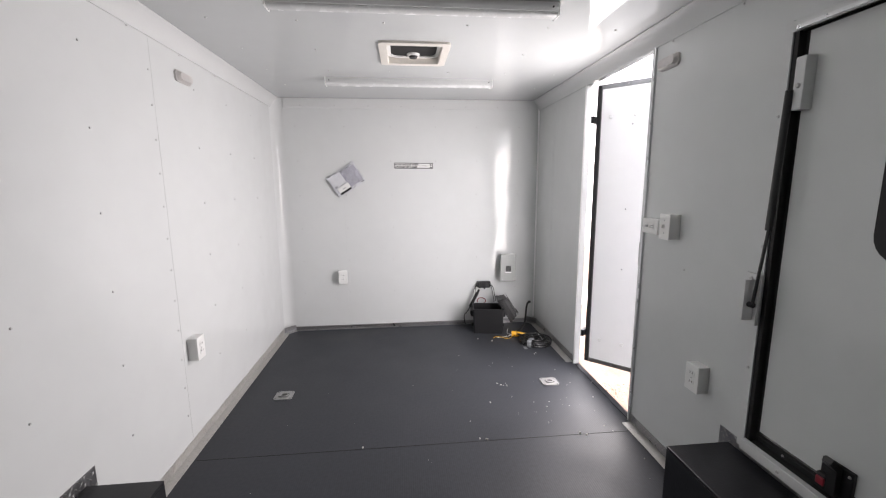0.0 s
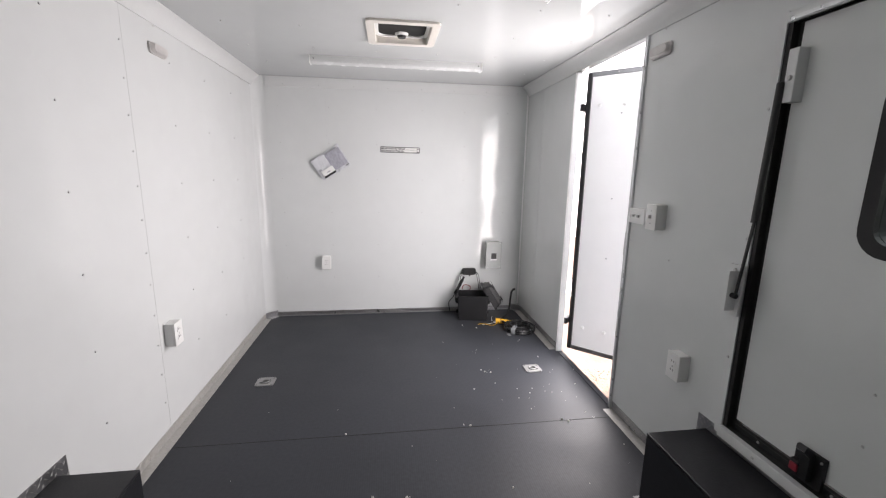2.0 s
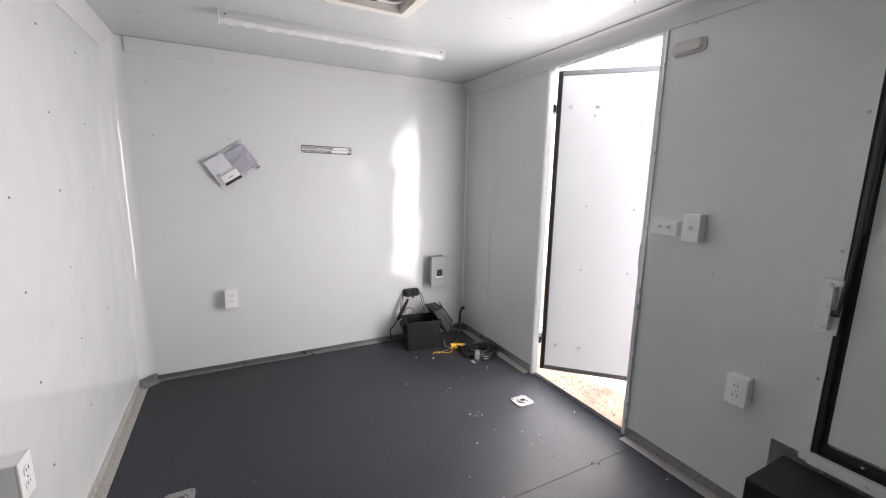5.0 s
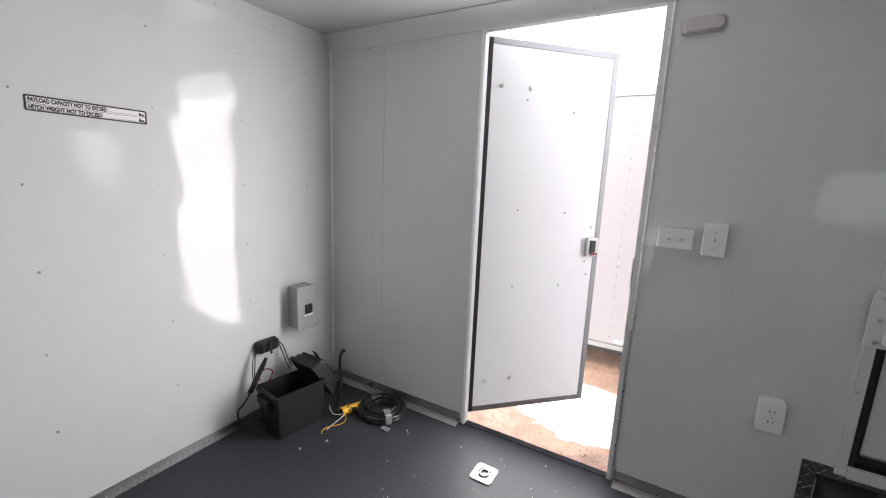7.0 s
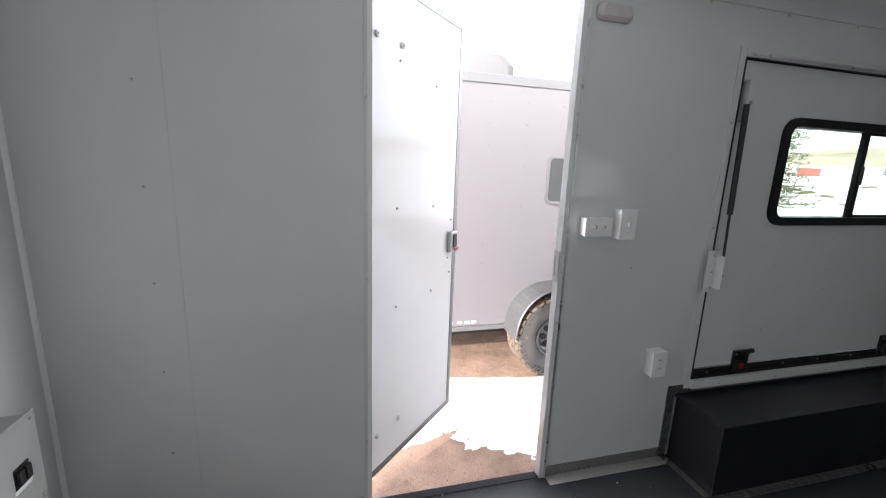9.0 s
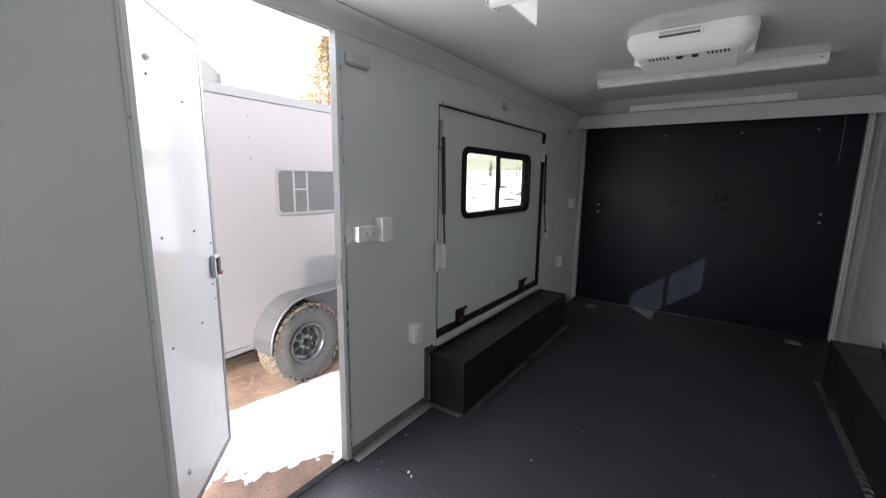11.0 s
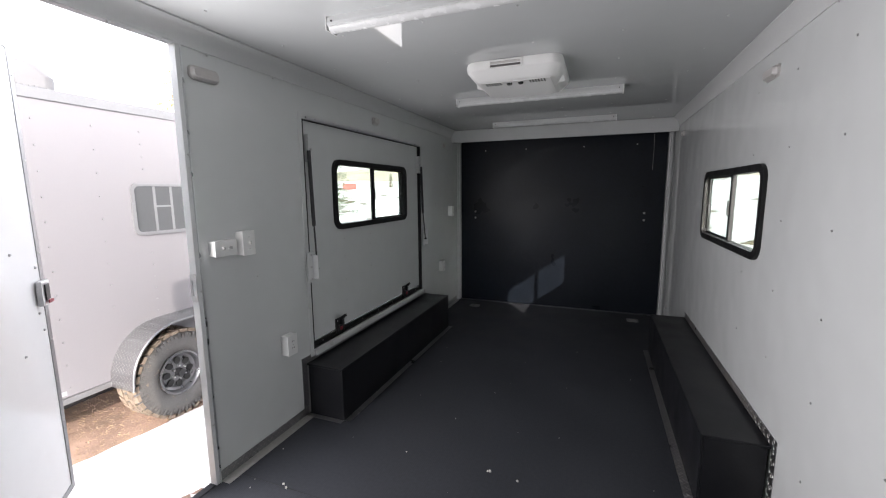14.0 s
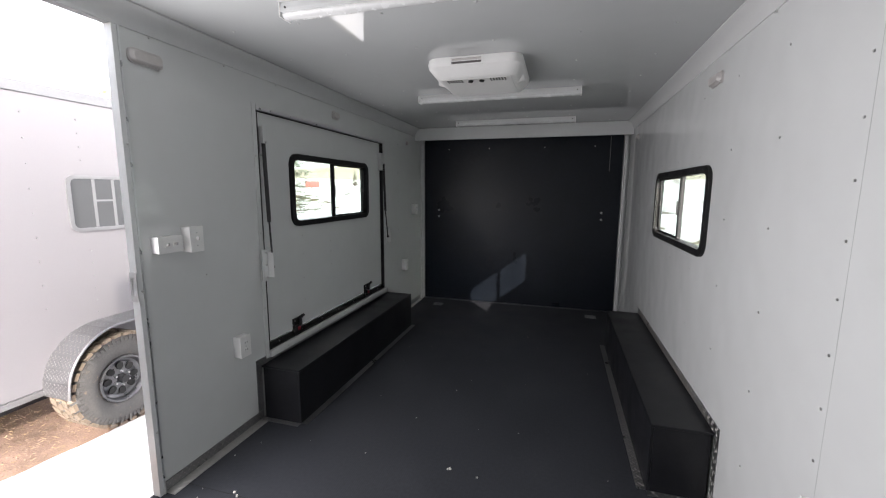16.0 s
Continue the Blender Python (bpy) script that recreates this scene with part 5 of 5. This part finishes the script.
# rivets on one mesh
rv = bmesh.new()
bmesh.ops.create_cone(rv, cap_ends=True, segments=8, radius1=0.0075, radius2=0.004, depth=0.006, matrix=Matrix.Rotation(-R90, 4, "Y") @ Matrix.Translation((0, 0, 0.003)))
rvm = bpy.data.meshes.new("rivet")
rv.to_mesh(rvm)
rv.free()
rvm.materials.append(M_STEELDK)
NW = (-0.54, 0.635, 1.035, 1.51)
for col, step in ((2.05, 0.1), (1.65, 0.19), (1.25, 0.19), (0.87, 0.19), (0.50, 0.11), (0.09, 0.19), (-0.32, 0.19)):
    k = 0
    z = NZ0 + 0.12
    while z < NZ1 - 0.05:
        if not (NW[0] - 0.06 < col < NW[1] + 0.06 and NW[2] - 0.06 < z < NW[3] + 0.06) and not (col < 1.0 and z < 0.27):
            o = new("rivet", rvm)
            o.parent = body
            o.location = (0, col, z + gz)
        z += step
wn_ = part("window", ring(bmesh.new(), rounded_rect(NW[1] - NW[0], NW[3] - NW[2], 0.07), rounded_rect(NW[1] - NW[0] - 0.06, NW[3] - NW[2] - 0.06, 0.045), -0.014, 0.004,
           lambda u, v, d: (d, (NW[0] + NW[1]) / 2 + u, (NW[2] + NW[3]) / 2 + v + gz)), M_FRAMEALU, nt_, "rounded aluminium window frame")
M_NBAR = mat("dull_window_bar", (0.17, 0.17, 0.175), 0.4, metal=0.3, vary=0.08, scale=9)
M_TINT = mat("tinted_glass", (0.055, 0.058, 0.06), 0.03, spec=0.5, vary=0.03, scale=2, rough_vary=0.01)
part("pane", slab(bmesh.new(), rounded_rect(NW[1] - NW[0] - 0.058, NW[3] - NW[2] - 0.058, 0.046), -0.008, -0.002, lambda u, v, d: (d, (NW[0] + NW[1]) / 2 + u, (NW[2] + NW[3]) / 2 + v + gz)), M_TINT, wn_, "dark reflecting glass")
for yy in (0.43, 0.27):
    part("bar", bx(-0.011, -0.0085, yy - 0.012, yy + 0.012, NW[2] + 0.032 + gz, NW[3] - 0.032 + gz), M_NBAR, wn_)
part("bar", bx(-0.011, -0.0085, 0.283, 0.417, 1.295 + gz - 0.008, 1.295 + gz + 0.008), M_NBAR, wn_)
# fender of diamond plate, an arched band
WC = Vector((0, 0.53, -0.262 + gz))
M_FENDER = mat("weathered_diamond_plate", (0.16, 0.16, 0.165), 0.45, metal=0.8, vary=0.15, scale=9, bump=0.1)
lz = bmesh.new()
RF, FW = 0.50, 0.30
pts = [(WC.y + 0.44, NZ0 + gz)] + [(WC.y + 0.44 * math.cos(radians(a)), WC.z + 0.05 + RF * math.sin(radians(a)) * 0.92) for a in range(12, 91, 13)]
pts += [(2 * WC.y - 1.2 - y, z) for y, z in pts[::-1]]
mid = Vector((WC.y - 0.6, WC.z))
inner_pts = [(mid.x + (y - mid.x) * 0.992, z - 0.007) for y, z in pts]
fn = part("fender", slab(bmesh.new(), pts + inner_pts[::-1], -FW, 0.0, lambda u, v, d: (d, u, v)), M_FENDER, nt_, "arched diamond plate fender")
for (y0, z0), (y1, z1) in zip(pts, pts[1:]):
    u = Vector((0, y1 - y0, z1 - z0))
    l = u.length
    if l < 0.02:
        continue
    u.normalize()
    n = Vector((0, -u.z, u.y))
    if n.dot(Vector((0, y0 - mid.x, z0 - mid.y + 0.2))) < 0:
        n = -n
    lozenges(lz, Vector((-FW, y0, z0)) + n * 0.001, u, Vector((1, 0, 0)), n, l, FW, 0.034, 1.0)
tagged(link("tread_pattern", lz, mat("dull_fender_treads", (0.24, 0.24, 0.24), 0.55, metal=0.6, vary=0.1, scale=9), fn), kind="stuff")
tube("fender_edge", [(-FW, y, z) for y, z in pts], 0.010, M_EDGE, fn)


def off_road_wheel(y):
    """A knobbly tyre on a dark steel rim; its axle along x."""
    R, wdt = 0.412, 0.265
    wide = lambda r: 0.2 + (r - 0.2) * 1.145
    wheel = new("wheel")
    wheel.parent = nt_
    wheel.location = (-0.285, y, WC.z)
    prof = [(0.203, 0.03), (0.235, 0.006), (0.28, -0.006), (0.33, 0.0), (0.36, 0.02), (0.372, 0.045), (0.372, wdt - 0.045), (0.36, wdt - 0.02), (0.33, wdt), (0.28, wdt + 0.004), (0.203, wdt - 0.03)]
    bm = bmesh.new()
    k = 48
    rings_ = [[bm.verts.new((d, r_ * math.cos(2 * math.pi * i / k), r_ * math.sin(2 * math.pi * i / k))) for i in range(k)] for r_, d in ((wide(p[0]), p[1]) for p in prof)]
    for a, b in zip(rings_, rings_[1:] + rings_[:1]):
        for i in range(k):
            bm.faces.new((a[i], a[(i + 1) % k], b[(i + 1) % k], b[i]))
    tyre = part("tyre", bm, M_TYRE, wheel, "muddy knobbly off-road tyre", smooth=True)
    kn = bmesh.new()
    for row, (d0, d1) in enumerate(((0.004, 0.068), (0.078, 0.128), (0.138, 0.188), (0.198, 0.262))):
        for i in range(30):
            a = 2 * math.pi * (i + (0.5 if row % 2 else 0)) / 30
            m = Matrix.Rotation(a, 4, "X")
            b = box(bmesh.new(), d0, d1, wide(0.362), R, -0.030, 0.030)
            for v in b.verts:
                sk = 0.012 * (1 if row in (1, 3) else -1) * (v.co.x - (d0 + d1) / 2) / 0.03
                v.co.z += sk
            b.transform(m)
            tmp = bpy.data.meshes.new("t")
            b.to_mesh(tmp)
            kn.from_mesh(tmp)
            bpy.data.meshes.remove(tmp)
            b.free()
    tagged(link("tread", kn, M_MUD, tyre, "mud-caked tread blocks"), kind="stuff")
    lug = bmesh.new()
    for i in range(64):
        b = box(bmesh.new(), -0.006, 0.004, wide(0.315), wide(0.348) if i % 2 else wide(0.362), -0.0105, 0.0105)
        b.transform(Matrix.Rotation(2 * math.pi * i / 64, 4, "X"))
        tmp = bpy.data.meshes.new("t")
        b.to_mesh(tmp)
        lug.from_mesh(tmp)
        bpy.data.meshes.remove(tmp)
        b.free()
    tagged(link("sidewall_tread", lug, M_TYRE, tyre, "dusty grey sidewall lugs"), kind="stuff")
    rim = bmesh.new()
    pr = [(0.214, 0.028), (0.214, 0.010), (0.200, 0.006), (0.192, 0.014), (0.180, 0.06), (0.150, 0.075), (0.05, 0.055), (0.05, 0.05), (0.0001, 0.05)]
    rr_ = [[rim.verts.new((d, r_ * math.cos(2 * math.pi * i / 40), r_ * math.sin(2 * math.pi * i / 40))) for i in range(40)] for r_, d in pr]
    for a, b in zip(rr_, rr_[1:]):
        for i in range(40):
            rim.faces.new((a[i], a[(i + 1) % 40], b[(i + 1) % 40], b[i]))
    rm = part("rim", rim, M_RIM, wheel, "dark grey steel rim", smooth=True)
    rm.scale = (1.0, 0.95, 0.95)
    for i in range(8):
        a = 2 * math.pi * i / 8
        c = Vector((0.056, 0.118 * math.cos(a), 0.118 * math.sin(a)))
        b = bmesh.new()
        to = lambda u, v, d, a=a, c=c: (c.x + d, c.y + u * -math.sin(a) + v * math.cos(a), c.z + u * math.cos(a) + v * math.sin(a))
        slab(b, rounded_rect(0.056, 0.070, 0.026), -0.002, 0.010, to)
        part("rim_hole", b, M_DARK, rm, "dark oval opening")
    cap = part("hub_cap", cyl(bmesh.new(), (0.05, 0, 0), (0.0, 0, 0), 0.042, 0.034, 20), M_BLACK, rm)
    for i in range(6):
        a = 2 * math.pi * (i + 0.5) / 6
        part("lug_nut", cyl(bmesh.new(), (0.055, 0.066 * math.cos(a), 0.066 * math.sin(a)), (0.03, 0.066 * math.cos(a), 0.066 * math.sin(a)), 0.010, 0.008, 8), M_STEEL, rm)


M_TYRE = mat("dusty_tyre_rubber", (0.07, 0.068, 0.066), 0.85, vary=0.25, scale=9, fine=80, bump=0.2, dirt=(0.20, 0.15, 0.10), dirt_at=0.6)
M_MUD = mat("muddy_tread", (0.165, 0.128, 0.095), 0.9, vary=0.3, scale=9, fine=80, bump=0.3, dirt=(0.10, 0.09, 0.08), dirt_at=0.55)
M_RIM = mat("gunmetal_rim", (0.13, 0.13, 0.135), 0.32, metal=0.75, vary=0.15, scale=12)
off_road_wheel(WC.y)
off_road_wheel(WC.y - 1.2)
# Grey taken down so the roof unit's side looks shaded under the sun.
M_UNIT = mat("shaded_grey_plastic", (0.13, 0.128, 0.13), 0.5, vary=0.06, scale=3)
ra = part("roof_unit", loft([(0.75, 0.62, 0.12, 0.75, 1.15, NZ1 + gz + 0.04), (0.75, 0.62, 0.12, 0.75, 1.15, NZ1 + gz + 0.25), (0.6, 0.5, 0.14, 0.75, 1.15, NZ1 + gz + 0.36), (0.4, 0.35, 0.14, 0.75, 1.15, NZ1 + gz + 0.38)]), M_UNIT, nt_, "grey-white rooftop air conditioner", smooth=True)
for k in range(12):
    part("grille_slat", bx(0.366, 0.373, 0.93 + k * 0.037, 0.95 + k * 0.037, NZ1 + gz + 0.10, NZ1 + gz + 0.16), M_STEELDK, ra)
for k, w_ in enumerate((0.07, 0.05, 0.04, 0.06, 0.05, 0.06, 0.03, 0.05, 0.06, 0.05)):
    part("lettering_bar", bx(-0.0015, -0.0002, 2.0 - k * 0.075 - w_, 2.0 - k * 0.075, NZ0 + gz + 0.075, NZ0 + gz + 0.105), M_INKGREY, nt_)


# ---- trees and distance ----
M_BARK = mat("brown_bark", (0.13, 0.085, 0.055), 0.95, vary=0.3, scale=6, bump=0.5, bump_scale=40)
# Golden needle colour carries the low sunlight on the tall tree.
M_NEEDLE = mat("sunlit_pine_needles", (0.28, 0.205, 0.105), 0.8, vary=0.5, scale=1.2, fine=9)
M_NEEDLE2 = mat("green_pine_needles", (0.085, 0.11, 0.07), 0.8, vary=0.45, scale=1.2, fine=9)


def conifer(x, y, height, seed, needle, label, levels=16, per=9, sprays=26, spread=0.25):
    rnd = random.Random(seed)
    tr = thing("pine_tree", label, "tree", "", pose(x, y, GROUND))
    part("trunk", cyl(bmesh.new(), (0, 0, -0.1), (0, 0, height * 0.97), height * 0.022, height * 0.003, 9), M_BARK, tr)
    verts, faces = [], []
    limbs = bmesh.new()
    for i in range(levels):
        f = i / (levels - 1)
        z = height * (0.14 + 0.84 * f)
        rad = height * spread * (1 - f) ** 0.8 + 0.1
        for k in range(per):
            if rnd.random() < 0.12:
                continue
            a = 2 * math.pi * (k + rnd.random()) / per
            L = rad * rnd.uniform(0.65, 1.15)
            d = Vector((math.cos(a), math.sin(a), rnd.uniform(-0.25, 0.15))).normalized()
            p0 = Vector((0, 0, z))
            cyl(limbs, p0, p0 + d * L * 0.9, 0.018 * (1 - f) + 0.006, 0.003, 4, False)
            for s in range(sprays):
                t = rnd.uniform(0.2, 1.0)
                c = p0 + d * L * t + Vector((rnd.gauss(0, 0.09), rnd.gauss(0, 0.09), rnd.gauss(0.0, 0.07))) * (height / 7)
                w = (d + Vector((rnd.gauss(0, 0.6), rnd.gauss(0, 0.6), rnd.gauss(0.1, 0.4)))).normalized() * rnd.uniform(0.07, 0.14) * (height / 7)
                o = w.cross(Vector((rnd.gauss(0, 1), rnd.gauss(0, 1), rnd.gauss(0, 1)))).normalized() * rnd.uniform(0.012, 0.028) * (height / 7)
                b = len(verts)
                verts += [c - o, c + w * 0.5 + o * 1.4, c + w, c + w * 0.5 - o * 1.4]
                faces.append((b, b + 1, b + 2, b + 3))
    m_ = bpy.data.meshes.new("crown")
    m_.from_pydata(verts, [], faces)
    m_.materials.append(needle)
    cw = new("crown", m_)
    cw.parent = tr
    tagged(part("limbs", limbs, M_BARK, tr), kind="stuff")
    return tr


conifer(15.75, -10.5, 8.6, 3, M_NEEDLE, "tall sunlit pine tree standing beyond the parked trailer", 22, 13, 60, 0.46)
conifer(13.7, -16.2, 6.4, 8, M_NEEDLE2, "grey-green pine tree standing in the snow", 20, 11, 38)
far = conifer(44.5, -81, 3.6, 12, M_NEEDLE2, "distant dark pine at the edge of the snowfield", 11, 8, 22)
far.location.z += rise(44.5, -81)
tagged(far, group="distant pines")
for x, y, s in ((42.8, -82.5, 0.8), (41.5, -80, 0.6), (46, -84, 0.9), (39.8, -85, 0.75), (48, -79, 0.5), (37.5, -88, 0.7), (43.6, -80, 0.7), (40.6, -82, 0.65), (38.6, -84, 0.6), (45.2, -82, 0.75), (40, -98, 1.0), (33, -94, 0.8), (66, -80, 1.0), (27, -100, 1.1), (-34, -98, 1.0), (-42, -92, 0.8), (-28, -110, 1.1)):
    c = copy_thing(far, pose(x, y, GROUND + rise(x, y)))
    c.scale = (s, s, s)
hs = bmesh.new()
k, ro = 120, [(180, -1), (230, 14), (330, 26), (480, 40)]
hv = []
for r_, hh in ro:
    hv.append([hs.verts.new((r_ * math.cos(2 * math.pi * i / k), r_ * math.sin(2 * math.pi * i / k), GROUND + hh * (0.55 + 0.5 * noise.noise((math.cos(2 * math.pi * i / k) * 3, math.sin(2 * math.pi * i / k) * 3, hh * 0.02))) if hh > 0 else GROUND - 1)) for i in range(k)])
for a, b in zip(hv, hv[1:]):
    for i in range(k):
        hs.faces.new((a[i], a[(i + 1) % k], b[(i + 1) % k], b[i]))
structure("backdrop", hs, M_HILL, "low dry grass hills along the horizon", "hills", smooth=True)
M_REDWALL = mat("faded_red_siding", (0.32, 0.075, 0.065), 0.7, vary=0.15, scale=1)
rb = thing("red_shed", "long low red shed with a snowy roof, far across the snowfield", "shed", at=pose(49.5, -71.8, GROUND + rise(49.5, -71.8), 0, 0, 34))
part("wall", bx(-1.4, 1.4, -1.6, 1.6, -0.6, 1.25), M_REDWALL, rb)
part("roof", prism([(-1.9, 1.251), (1.9, 1.251), (0, 1.75)], -1.6, 1.6, "x"), M_SNOW, rb, "snow-covered roof")
for k in range(2):
    part("door", bx(-1.1 + k * 1.5, -0.4 + k * 1.5, 1.601, 1.64, 0, 1.1), M_REDWALL, rb, "red plank door")
cl = bmesh.new()
rnd = random.Random(21)
for k in range(260):
    a, d_ = rnd.uniform(-2.6, -0.5), rnd.uniform(7, 60)
    s = rnd.uniform(0.05, 0.16) * (1 + d_ / 18)
    tx, ty = 1.2 + d_ * math.cos(a), d_ * math.sin(a)
    m = Matrix.Translation((tx, ty, GROUND + 0.07 + rise(tx, ty))) @ Matrix.Diagonal((s * 1.6, s, s * 0.45, 1))
    bmesh.ops.create_icosphere(cl, subdivisions=1, radius=1, matrix=m)
tagged(link("grass_tufts", cl, mat("dry_tuft", (0.13, 0.11, 0.07), 0.95, vary=0.3, scale=4)), "dark grass tufts poking through the snow", "tufts", kind="stuff")
# wooden pole with a thin mast, behind the parked trailer
wp = thing("utility_pole", "pale wooden pole with a thin mast beyond the parked trailer", "pole", at=pose(12.0, 0.96, GROUND))
M_POLE = mat("pale_wood_pole", (0.30, 0.235, 0.14), 0.85, vary=0.2, scale=4, fine=30, bump=0.2)
part("post", cyl(bmesh.new(), (0, 0, -0.3), (0, 0, 5.95), 0.075, 0.065, 14), M_POLE, wp, "weathered wooden post")
part("mast", cyl(bmesh.new(), (0, 0, 5.94), (0, 0, 9.2), 0.022, 0.018, 8), M_ZINC, wp, "thin grey mast")
